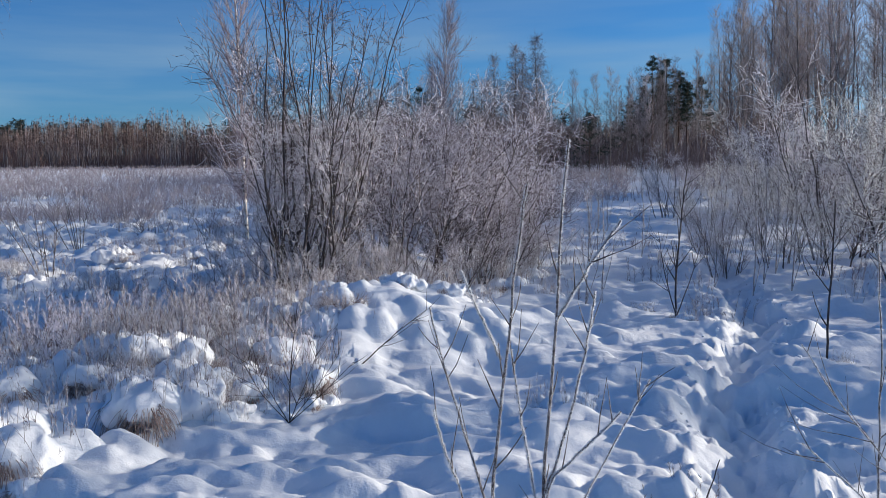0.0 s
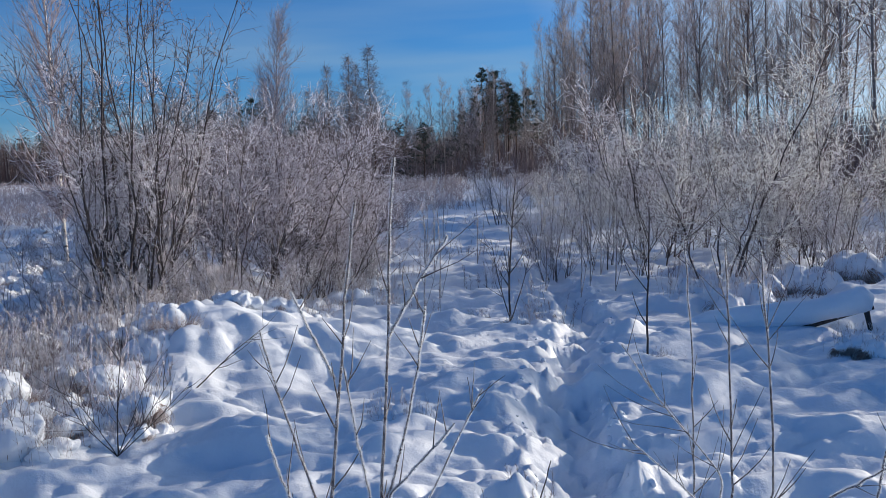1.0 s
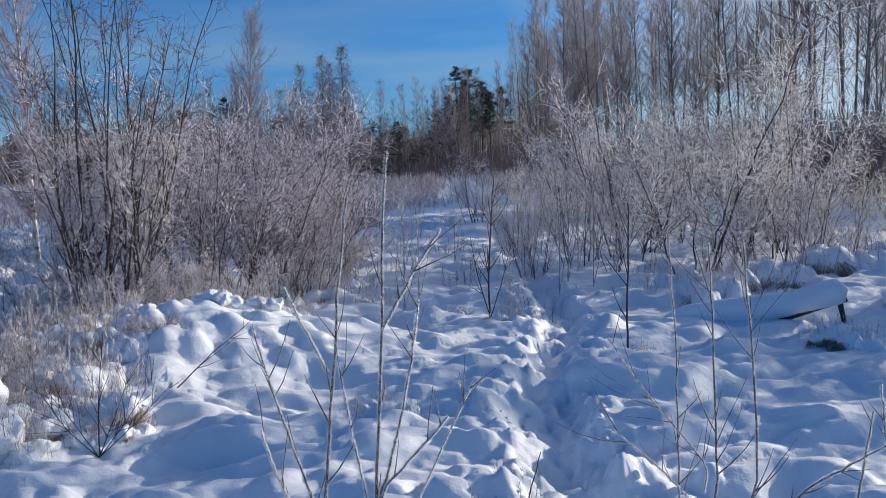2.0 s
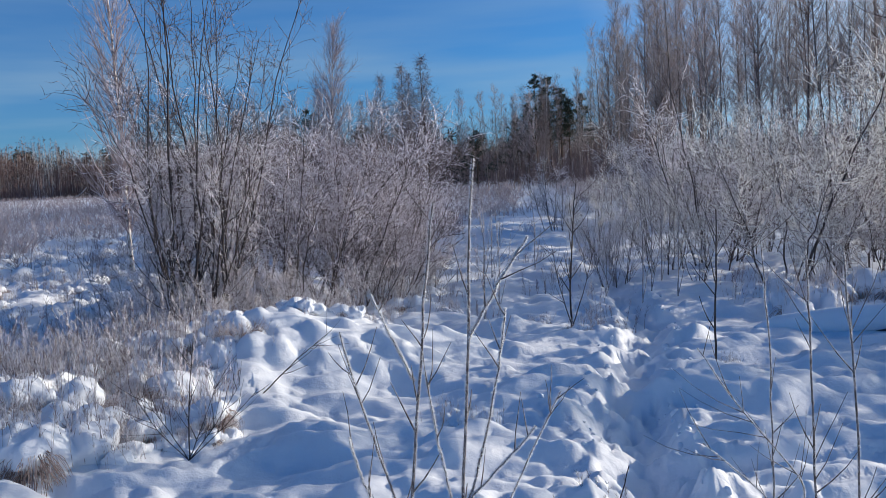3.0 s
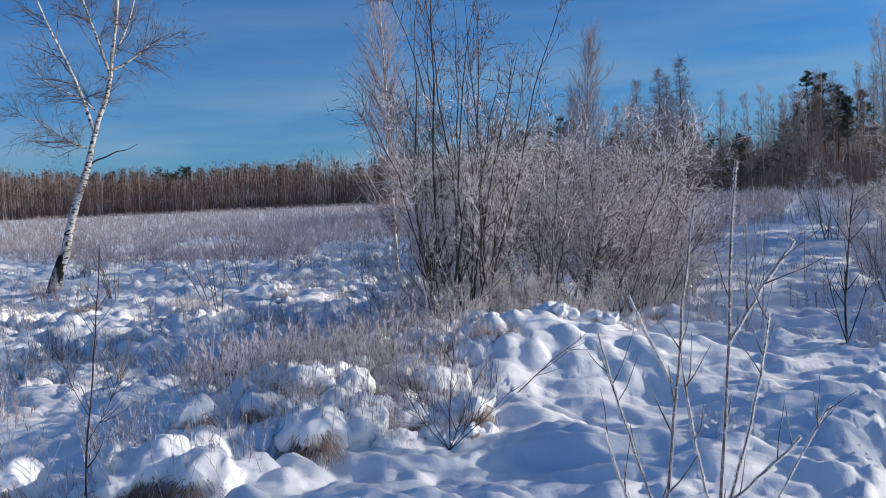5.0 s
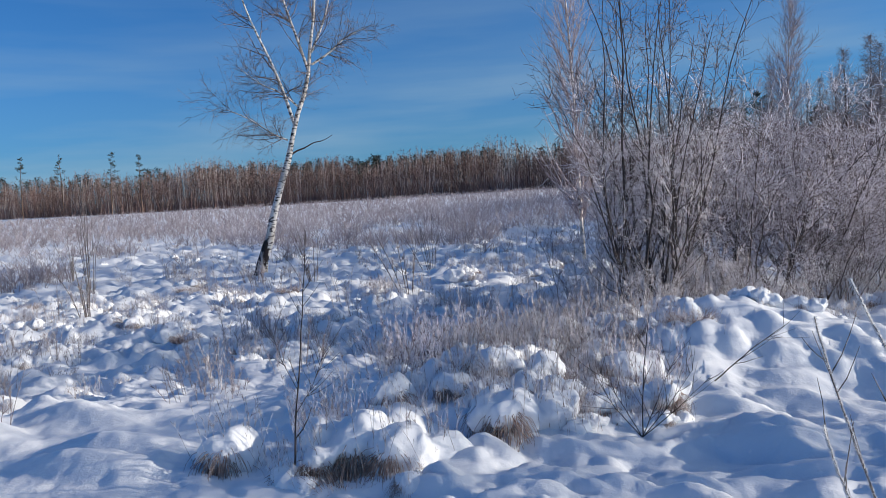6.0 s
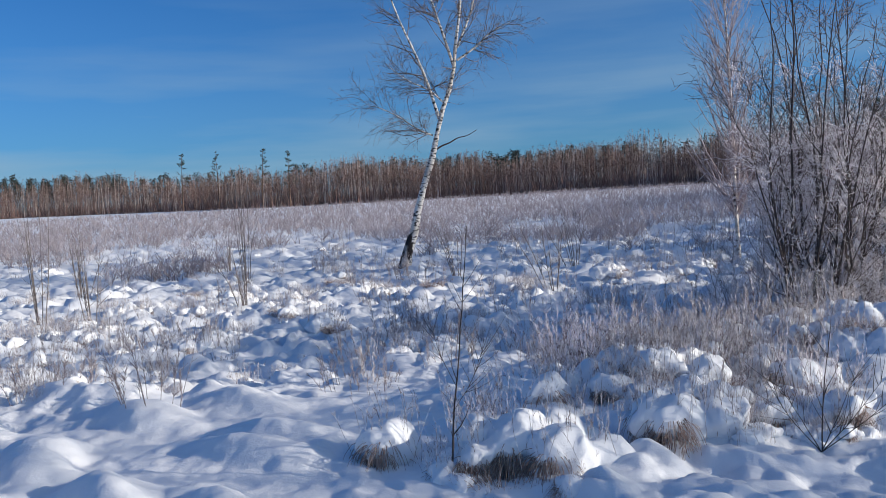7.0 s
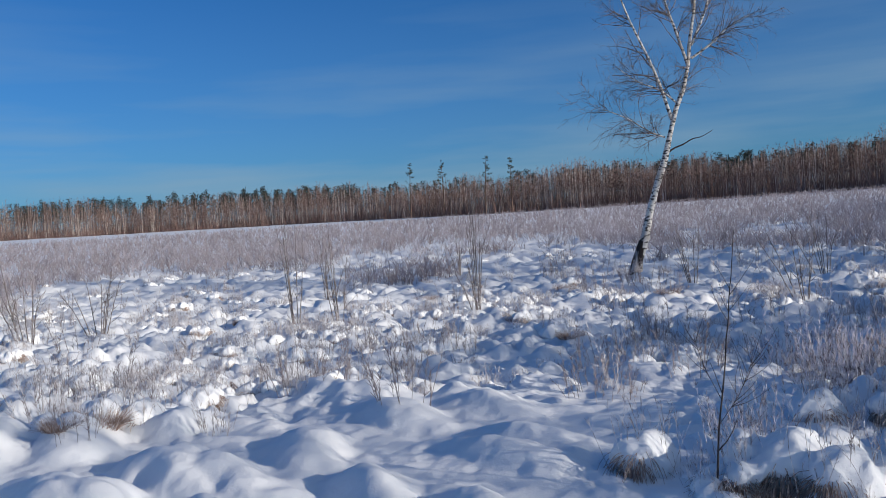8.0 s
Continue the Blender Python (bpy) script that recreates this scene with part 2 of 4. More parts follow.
# ---- snow-covered ground: one sheet from the feet to the horizon ----
COLS = np.concatenate([np.arange(-84, 50, 0.29), np.arange(50, 276, 2.0)])
ROWS = np.concatenate([np.geomspace(0.2, 1.5, 14)[:-1], np.geomspace(1.5, 70, 560)[:-1], np.geomspace(70, 3000, 60)])
COL_R, ROW_R = np.radians(COLS), np.log(ROWS)
GX, GY = ROWS[:, None] * np.sin(COL_R)[None], ROWS[:, None] * np.cos(COL_R)[None]
TRAIL = np.array([(-0.5, -3.0), (0.3, 0.6), (0.95, 2.4), (1.30, 3.75), (1.63, 5.14), (2.1, 6.3), (2.56, 7.5), (3.1, 9.6), (3.6, 12.2), (4.5, 16.4), (6.6, 27.0), (9.5, 42.0)])


def trail_line(step):
    seg = np.linalg.norm(np.diff(TRAIL, axis=0), axis=1)
    s = np.concatenate([[0], np.cumsum(seg)])
    q = np.arange(0, s[-1], step)
    return np.stack([np.interp(q, s, TRAIL[:, 0]), np.interp(q, s, TRAIL[:, 1])], axis=1)


def base_height(x, y):
    r = np.hypot(x, y)
    rise = 0.0305 * np.logaddexp(0, (np.minimum(r, 260) - 24) / 4) * 4
    h = rise + 0.10 * fbm(x * 0.22, y * 0.22, 3) * np.clip(r / 4, 0.2, 1)
    # the mound before the willow, and the raised tussock bank
    h = h + 0.36 * np.exp(-(((x + 0.85) / 1.25) ** 2 + ((y - 7.3) / 0.95) ** 2) ** 1.3)
    h = h + 0.05 * np.exp(-(((x + 2.2) / 1.5) ** 2 + ((y - 5.6) / 1.6) ** 2)) - 0.05 * np.exp(-(r / 6.5) ** 4) - 0.22 * np.exp(-(((x + 8.2) / 3.2) ** 2 + ((y - 6.8) / 3.2) ** 2))
    h = h + 0.12 * np.exp(-(((x - 6.6) / 1.2) ** 2 + ((y - 8.6) / 1.2) ** 2))
    return h


H = base_height(GX, GY)
fade = (np.clip((70 - ROWS) / 30, 0, 1) * np.clip((ROWS - 1.0) / 1.6, 0, 1))[:, None] * np.interp(COLS, (-84, -80, 46, 56, 268, 276), (0.6, 1, 1, 0.25, 0.25, 0.6))[None]


def billow(x, y, seed, octaves=2):
    return sum(np.abs(vnoise(x * 2.1 ** o + 5.1 * o, y * 2.1 ** o, seed + o)) * 2 * 0.45 ** o for o in range(octaves))


wx, wy = GX + 0.25 * fbm(GX * 1.7, GY * 1.7, 41, 2), GY + 0.25 * fbm(GX * 1.7, GY * 1.7, 47, 2)
GAZ, GR = np.degrees(np.arctan2(GX, GY)), np.hypot(GX, GY)
# how hummocky the snow lies: full on the bog, soft by the trail and on the drift
bog = np.clip((-6 - GAZ) / 10, 0, 1) * np.clip((GR - 5.5) / 3, 0.15, 1)
bog *= 1 - 0.8 * np.clip((8.6 - GR) / 1.5, 0, 1) * np.clip((-30 - GAZ) / 10, 0, 1)
bank = np.exp(-(((GX + 2.2) / 1.5) ** 2 + ((GY - 5.3) / 1.8) ** 2))
soft = 1 - bog
H = H + fade * bog * (0.15 * billow(wx * 1.4, wy * 1.4, 51, 2) + 0.11 * billow(wx * 3.2, wy * 3.2, 61, 3) + 0.065 * billow(wx * 6.3 + 0.5 * wy, wy * 6.3, 66, 2) + 0.03 * billow(wx * 11, wy * 11, 69, 1) - 0.15)
calm = 1 - 0.75 * np.clip((8.2 - GR) / 1.5, 0, 1) * np.clip((-32 - GAZ) / 8, 0, 1)
H = H + fade * soft * calm * (0.11 * fbm(wx * 0.75 + 0.2 * wy, wy * 1.5, 71, 2) + 0.085 * fbm(wx * 1.5 + 0.6 * wy, wy * 3.4, 81, 3) + 0.08 * billow(wx * 1.5 + 0.5 * wy, wy * 4.2, 85, 2) + 0.035 * billow(wx * 3.2 + 0.8 * wy, wy * 8.0, 87, 2) + 0.05 * fbm(GX * 0.7, GY * 1.3, 11, 3) - 0.01)
H = H + fade * bank * 0.12 * billow(wx * 3.2, wy * 3.2, 91, 2)
LUMPS = np.zeros_like(H)


def dome(cx, cy, rx, ry, turn, height, knob=False):
    """Adds one snow-covered hummock, blended into the sheet."""
    r, a = math.hypot(cx, cy), math.degrees(math.atan2(cx, cy))
    big = max(rx, ry) * 1.5
    if r < big + 0.3:
        return
    da = math.degrees(big / r)
    i0, i1 = np.searchsorted(ROWS, r - big), np.searchsorted(ROWS, r + big) + 1
    j0, j1 = np.searchsorted(COLS, a - da), np.searchsorted(COLS, a + da) + 1
    if j1 - j0 < 3 or i1 - i0 < 3:
        return
    x, y = GX[i0:i1, j0:j1] - cx, GY[i0:i1, j0:j1] - cy
    c, s = math.cos(turn), math.sin(turn)
    q = np.sqrt(((c * x + s * y) / rx) ** 2 + ((c * y - s * x) / ry) ** 2)
    q = q * (1 + 0.5 * vnoise(GX[i0:i1, j0:j1] * 3.1 / max(rx, 0.2) * 0.4, GY[i0:i1, j0:j1] * 3.1 / max(rx, 0.2) * 0.4, 31))
    shape = height * ((1 - np.clip(q, 0, 1) ** 2.4) ** 1.1 if knob else (1 - np.clip(q, 0, 1) ** 2) ** 1.7)
    if height < 0:
        H[i0:i1, j0:j1] += shape
    else:
        LUMPS[i0:i1, j0:j1] = np.maximum(LUMPS[i0:i1, j0:j1], shape)


rng = np.random.default_rng(5)
# broad drifts on the near field
for _ in range(26):
    u, v, w = rng.random(3)
    x, y = at_az(-38 - 46 * u, 4.2 + 4.0 * v)
    dome(x, y, 0.24 + 0.2 * v, 0.5 + 0.5 * w, 1.0 + 0.7 * w, 0.10 + 0.13 * u)
for _ in range(70):
    u, v, w = rng.random(3)
    dome(-0.9 + 3.6 * u, 4.2 + 8 * v, 0.14 + 0.2 * w, 0.3 + 0.5 * u, 1.3 + w * 0.6, 0.03 + 0.06 * w)
# rounded humps beyond the path
for _ in range(16):
    u, v, w = rng.random(3)
    dome(2.7 + 2.4 * u, 3.7 + 3.6 * v, 0.3 + 0.25 * w, 0.2 + 0.2 * u, 0.3 + w, 0.05 + 0.07 * v)
# lumps on the mound and along the bank of tussocks
for cx, cy, sx, sy, n in ((-0.85, 7.2, 0.6, 0.45, 90), (-2.0, 6.2, 0.7, 0.6, 26), (6.0, 8.0, 0.8, 0.8, 30)):
    for _ in range(n):
        u, v = rng.random(2)
        dome(rng.normal(cx, sx), rng.normal(cy, sy), 0.07 + 0.13 * u * v, 0.08 + 0.14 * v * v, u * 3, 0.03 + 0.10 * u * v, True)
# the trodden trail: a trough, deep footprints, crumbs along its rims
line = trail_line(0.16)
for k, (x, y) in enumerate(line):
    dome(x + rng.normal(0, 0.05), y, 0.24 + 0.1 * rng.random(), 0.27, 0, (-0.055 - 0.045 * rng.random()) * (1 if y < 9 else 0.55 if y < 12 else 0.2))
    if k % 2 == 0:
        side = 0.11 if k % 4 == 0 else -0.11
        dome(x + side + rng.normal(0, 0.03), y + rng.normal(0, 0.05), 0.12, 0.19, -0.3, -0.085 if y < 11 else -0.04)
    for s in (-1, 1):
        for _ in range(3 if y < 11 else 2):
            u = rng.random()
            dome(x + s * (0.2 + abs(rng.normal(0, 0.16))), y + rng.normal(0, 0.1), 0.04 + 0.08 * u, 0.04 + 0.07 * u, u * 3, 0.012 + 0.03 * u, True)
    for _ in range(9 if y < 8 else 4 if y < 11 else 1):
        u, v = rng.random(2)
        dome(x + rng.normal(0, 0.22), y + rng.normal(0, 0.1), 0.035 + 0.06 * u, 0.035 + 0.07 * v, v * 3, (0.02 + 0.04 * u) * (1 if v > 0.45 else -1.3), v > 0.45)

tread = np.exp(-((GX - np.interp(GY, TRAIL[:, 1], TRAIL[:, 0])) / 0.42) ** 4) * np.clip((GY - 1.0) / 1.2, 0, 1) * np.clip((16 - GY) / 6, 0, 1)
H = H + tread * (0.06 * billow(GX * 6.0, GY * 5.0, 101, 3) + 0.045 * fbm(GX * 15, GY * 13, 107, 3) - 0.04)
H = H + LUMPS + 0.014 * fbm(GX * 11, GY * 11, 23, 3) * (np.clip((ROWS - 1.0) / 1.5, 0, 1) * np.clip((16 - ROWS) / 8, 0, 1))[:, None]


def ground(x, y):
    r, a = max(math.hypot(x, y), 0.21), math.degrees(math.atan2(x, y))
    if a < -84:
        a += 360
    i = int(np.clip(np.searchsorted(ROWS, r) - 1, 0, len(ROWS) - 2))
    j = int(np.clip(np.searchsorted(COLS, a) - 1, 0, len(COLS) - 2))
    f, g = (r - ROWS[i]) / (ROWS[i + 1] - ROWS[i]), min(1, (a - COLS[j]) / (COLS[j + 1] - COLS[j]))
    return float((H[i, j] * (1 - f) + H[i + 1, j] * f) * (1 - g) + (H[i, j + 1] * (1 - f) + H[i + 1, j + 1] * f) * g)


def build_ground():
    nr, nc = H.shape
    v = np.stack([GX, GY, H], axis=-1).reshape(-1, 3)
    i, j = np.meshgrid(np.arange(nr - 1), np.arange(nc), indexing="ij")
    j2 = (j + 1) % nc
    f = np.stack([i * nc + j, (i + 1) * nc + j, (i + 1) * nc + j2, i * nc + j2], axis=-1).reshape(-1, 4)[:, ::-1]
    v = np.concatenate([v, [[0, 0, float(H[0].mean())]]])
    hub = [(nr * nc, int(q), int((q + 1) % nc)) for q in range(nc)]
    ob = mesh_object("ground", v, f.tolist() + [h[::-1] for h in hub], SNOW)
    tagged(ob, "hummocky snow-covered bog meadow with a trodden footpath", "snow", kind="structure")


build_ground()


# ---- shrubs and trees ----
def shrub_meshes(seed, stems, height, spread, lean, counts, lengths, bark, twig_mats, r0=0.012, fine=0.0022, frost_to=2.0, rise=0.3, first=0.2, angle=36, tilt=(0, 0)):
    """The meshes of a many-stemmed shrub: stems, forking branches, and two further orders of twigs.
    counts, lengths: of the three orders; twig_mats: below and above frost_to of the height."""
    g = np.random.default_rng(seed)
    a, d = g.uniform(0, 2 * np.pi, stems), np.sqrt(g.random(stems))
    start = np.stack([np.cos(a) * d * spread, np.sin(a) * d * spread, np.full(stems, -0.12)], axis=1)
    out = g.normal(lean, lean * 0.35, stems) * d + 0.04
    way = np.stack([np.cos(a) * out + tilt[0], np.sin(a) * out + tilt[1], np.ones(stems)], axis=1)
    length = height * g.uniform(0.5, 1.1, stems) * (1.08 - 0.33 * d)
    p = run(g, start, way, length, 12, rise, 0.07)
    p[:, 2:-1] += g.normal(0, 0.012, (stems, 9, 3))
    r = taper(r0 * (0.4 + 0.6 * length / length.max()), 12, 0.16)
    b, br = grow(g, p, r, counts[0], first, 0.98, lengths[0], angle, 7, 0.55, 0.14, 0.55, fine * 1.15, lambda t: 1.2 - 0.8 * t)
    c, cr = grow(g, b, br, counts[1], 0.12, 1.0, lengths[1], 44, 5, 0.25, 0.2, 0.6, fine)
    w, wr = grow(g, c, cr, counts[2], 0.1, 1.0, lengths[2], 52, 3, 0.15, 0.26, 0.85, fine * 0.9)
    low, lw = c[:, 0, 2] < height * frost_to, w[:, 0, 2] < height * frost_to
    fine_low = [(c[low], cr[low], 3), (w[lw], wr[lw], 3)]
    fine_high = [(c[~low], cr[~low], 3), (w[~lw], wr[~lw], 3)] if (~low).any() and (~lw).any() else None
    return p, r, [(b, br, 4)], fine_low, fine_high, bark, twig_mats


def place_shrub(name, meshes, x, y, label, category, group="", each_stem=True, turn=0.0, scale=1.0, fork_mat=None):
    p, r, fork, fine_low, fine_high, bark, mats = meshes
    ob = thing(name, x, y, ground(x, y), label, category, group)
    ob.rotation_euler = (0, 0, turn)
    ob.scale = (scale,) * 3
    if each_stem:
        for k in range(len(p)):
            mesh_object("stem", *tube_data([(p[k:k + 1], r[k:k + 1], 6)]), bark, ob)
    else:
        mesh_object("stem", *tube_data([(p, r, 5)]), bark, ob)
    tagged(mesh_object("branch_mass", *tube_data(fork), fork_mat or BARK_FROST, ob, "forking branches dusted with frost"), kind="stuff")
    tagged(mesh_object("twig_mass", *tube_data(fine_low), mats[0], ob, "thin twigs furred with hoarfrost"), kind="stuff")
    if fine_high:
        tagged(mesh_object("upper_twig_mass", *tube_data(fine_high), mats[1], ob, "thin dark twigs with little frost"), kind="stuff")
    return ob


def put_copy(ob, x, y, turn=0.0, scale=1.0, sink=0.0):
    return copy_thing(ob, pose(x, y, ground(x, y) - sink, 0, 0, turn) @ Matrix.Diagonal((scale / ob.scale[0], scale / ob.scale[0], scale / ob.scale[0], 1)))


# the great willow beside the mound
willow = place_shrub("willow_bush", shrub_meshes(550, 26, 4.3, 0.30, 0.27, (250, 1150, 3800), (0.8, 0.34, 0.13), BARK, (TWIG_FROST, TWIG_DUSK), 0.0165, 0.0030, 0.44, 0.35, 0.14, 36),
                     -1.68, 8.7, "tall many-stemmed willow bush, dark stems and hoarfrosted twigs", "bush", fork_mat=BARK)
under = [place_shrub("undergrowth_shrub", shrub_meshes(111 + k, 14, 1.9, 0.45, 0.5, (120, 560, 1300), (0.5, 0.26, 0.11), BARK_GREY, (TWIG_FROST, TWIG_FROST), 0.009, 0.0034, angle=42),
                     x, y, "dense low shrub of thin frosted shoots round the willow", "shrub", "willow undergrowth", False, scale=0.6)
         for k, (x, y) in enumerate(((-2.1, 8.6), (-1.3, 8.9)))]
for k, (x, y, s) in enumerate(((-1.5, 8.3, 0.55), (-2.4, 9.3, 0.9), (-0.5, 9.0, 0.5), (0.2, 9.9, 0.45), (0.75, 11.5, 0.55), (0.8, 12.6, 0.55), (-2.6, 8.5, 0.5), (-1.0, 8.5, 0.45))):
    put_copy(under[k % 2], x, y, 61 * k, s)

# the thicket beside the willow
thick = [place_shrub("thicket_shrub", shrub_meshes(121 + k, 13, 3.0, 0.5, 0.5, (150, 640, 1500), (0.75, 0.36, 0.15), BARK, (TWIG_MAUVE, TWIG_MAUVE), 0.013, 0.0043, angle=40),
                     x, y, "dense hoarfrosted thicket shrub with purplish-brown shoots", "shrub", "thicket behind the mound", False, fork_mat=BARK_GREY)
         for k, (x, y) in enumerate(((-0.95, 9.6), (-0.4, 10.5), (0.15, 11.3)))]
for k, (x, y, s) in enumerate(((-1.5, 10.2, 1.05), (-0.2, 11.8, 1.1), (0.1, 10.2, 0.7), (0.45, 12.6, 0.8), (0.1, 13.4, 1.0), (0.55, 14.2, 0.7),
                               (-0.9, 11.4, 1.2), (0.6, 16.5, 0.8), (0.0, 15.5, 1.1), (0.8, 19.0, 0.8), (0.5, 21.5, 1.0))):
    put_copy(thick[k % 3], x, y, 47 * k, s)

# unseen thicket copies, added out of view to shade the path
for k, (x, y, s) in enumerate(((8.2, 4.4, 0.8), (8.5, 5.2, 0.75), (7.2, 4.3, 0.62), (7.0, 3.6, 0.62), (7.4, 5.2, 0.58), (6.6, 4.6, 0.5), (6.5, 3.9, 0.5), (6.8, 5.6, 0.5), (6.3, 3.2, 0.5), (7.0, 6.3, 0.5), (8.3, 6.0, 0.75), (8.6, 6.8, 0.75), (8.4, 7.6, 0.7), (8.0, 3.4, 0.8), (8.6, 2.6, 0.75), (9.2, 5.7, 0.85), (9.4, 6.5, 0.85), (9.2, 7.4, 0.85), (7.8, 6.9, 0.6), (9.4, 4.9, 0.85), (7.7, 5.4, 0.6))):
    put_copy(thick[k % 3], x, y, 83 * k, s)

# the rimed thicket by the forest
rime = [place_shrub("rimed_shrub", shrub_meshes(141 + k, (5, 10, 10)[k], 3.4, (0.25, 0.55, 0.55)[k], 0.28, ((70, 330, 850), (120, 520, 1300), (120, 520, 1300))[k], (0.95, 0.44, 0.2), BARK, (TWIG_WHITE if k != 1 else TWIG_FROST,) * 2, 0.018, 0.0055, first=0.05, angle=38),
                    x, y, "tall shrub with long shoots thickly covered in white rime", "shrub", "rimed shrubs by the forest", False, fork_mat=BARK_GREY if k == 1 else BARK_FROST)
        for k, (x, y) in enumerate(((4.9, 9.3), (5.5, 12.8), (7.4, 11.6)))]
# the last one, at (9.6, 5.0), is out of view, added for shade
for k, (x, y, s) in enumerate(((6.4, 11.0, 0.85), (8.5, 13.2, 1.0), (7.6, 16.8, 0.95), (6.6, 18.4, 0.8), (7.9, 21.0, 0.95), (9.5, 11.0, 0.65), (9.9, 15.4, 1.05),
                               (8.6, 24.5, 1.0), (10.5, 22.0, 1.1), (5.6, 16.2, 0.6), (9.8, 28.0, 1.0), (8.2, 9.2, 0.55), (12.5, 25, 1.3), (9.6, 5.0, 0.5))):
    put_copy(rime[k % 3], x, y, 71 * k, s)
for k, (x, y, s) in enumerate(((4.3, 10.4, 0.4), (3.6, 11.6, 0.42), (4.5, 12.2, 0.5), (5.9, 10.2, 0.5), (6.6, 9.6, 0.5), (4.3, 15.0, 0.5), (5.2, 18.5, 0.6), (5.7, 24.0, 0.7), (6.8, 14.0, 0.7), (7.6, 10.2, 0.55))):
    put_copy(rime[k % 3], x, y, 113 * k, s)


def broad_meshes(seed, height, r0, branches, twigs, crown_lo, spread, twig_len, fine, lean=0.03, sides=6, up=0.9, angle=38):
    g = np.random.default_rng(seed)
    p = run(g, np.array([[0, 0, -0.3]]), np.array([[g.normal(0, lean), g.normal(0, lean), 1.0]]), [height + 0.3], 12, 0.2, 0.02)
    r = taper([r0], 12, 0.12)
    b, br = grow(g, p, r, branches, crown_lo, 0.98, spread, angle, 4, up, 0.10, 0.45, fine * 1.5, lambda t: np.clip(1.35 - 1.05 * t, 0.15, 1))
    w, _ = grow(g, b, br, twigs, 0.15, 1.0, twig_len, 38, 2, 0.5, 0.18, 0.6, fine)
    return p, r, joined(tube_data([(b, br, 3)]), ribbon_data(g, w, fine)), sides


def place_tree(name, meshes, trunk_mat, crown_mat, x, y, label, category, group="", crown_label=""):
    p, r, fine, sides = meshes
    ob = thing(name, x, y, ground(x, y), label, category, group)
    mesh_object("trunk", *tube_data([(p, r, sides)]), trunk_mat, ob)
    mesh_object("crown", *fine, crown_mat, ob, crown_label)
    return ob


def larch_meshes(seed, height, r0, n, fine, spread):
    g = np.random.default_rng(seed)
    p = run(g, np.array([[0, 0, -0.3]]), np.array([[g.normal(0, 0.01), g.normal(0, 0.01), 1.0]]), [height + 0.3], 12, 0.2, 0.008)
    r = taper([r0], 12, 0.08)
    b, br = grow(g, p, r, n, 0.18, 0.99, spread, 82, 5, 0.25, 0.05, 0.3, fine * 1.4, lambda t: np.clip(1.15 - 1.1 * t, 0.06, 1), True)
    w, _ = grow(g, b, br, n * 7, 0.1, 1.0, spread * 0.16, 60, 2, -0.2, 0.2, 0.6, fine)
    return p, r, joined(tube_data([(b, br, 3)]), ribbon_data(g, w, fine)), 6


def needle_clumps(g, centres, size, per):
    """Tufts of flat needle sprays round centres."""
    n = len(centres) * per
    c = np.repeat(centres, per, axis=0) + g.normal(0, size * 0.45, (n, 3)) * np.array([1, 1, 0.5])
    d = unit(g.normal(0, 1, (n, 3)) * np.array([1, 1, 0.6]) + np.array([0, 0, 0.25]))
    s = unit(np.cross(d, g.normal(0, 1, (n, 3)))) * size * 0.13
    L = size * g.uniform(0.5, 1.0, n)[:, None]
    v = np.stack([c - s, c + s, c + s * 0.3 + d * L, c - s * 0.3 + d * L], axis=1).reshape(-1, 3)
    return v, np.arange(n * 4).reshape(-1, 4)


def place_pine(x, y, height, seed, crown_from, label, group="", spread=1.5, boughs=110):
    g = np.random.default_rng(seed)
    ob = thing("pine_tree", x, y, ground(x, y), label, "tree", group)
    p = run(g, np.array([[0, 0, -0.3]]), np.array([[g.normal(0, 0.015), g.normal(0, 0.015), 1.0]]), [height + 0.2], 12, 0.2, 0.01)
    r = taper([height * 0.012], 12, 0.15)
    b, br = grow(g, p, r, boughs, crown_from, 0.995, spread * 1.35, 78, 4, 0.35, 0.09, 0.3, 0.012, lambda t: np.clip(1.25 - 1.15 * t, 0.1, 1))
    mesh_object("trunk", *tube_data([(p, r, 6), (b, br, 3)]), PINE_BARK, ob)
    tips = np.concatenate([b[:, 1] * 0.4 + b[:, 2] * 0.6, b[:, 2] * 0.5 + b[:, 3] * 0.5, b[:, 3]])
    mesh_object("crown", *needle_clumps(g, tips, 0.23, 13), NEEDLE, ob, "dark green needle crown", False)
    return ob


# two frosted birches beyond the thicket
x, y = at_az(-14.8, 15.8)
place_tree("birch_tree", broad_meshes(201, 6.6, 0.042, 140, 3600, 0.16, 1.3, 0.30, 0.0027, 0.01, 8, 0.8, 40), BIRCH, TWIG_ROSE, x, y,
           "slender young birch with pale trunk and fine frosted crown", "tree", crown_label="fine twigs white with hoarfrost")
x, y = at_az(-2.0, 25)
place_tree("birch_tree", broad_meshes(202, 6.2, 0.05, 110, 3600, 0.22, 1.6, 0.34, 0.0036, 0.01, 8, 0.7, 42), BIRCH, TWIG_ROSE, x, y,
           "slender young birch with fine frosted crown behind the thicket", "tree", crown_label="fine rosy twigs with hoarfrost")

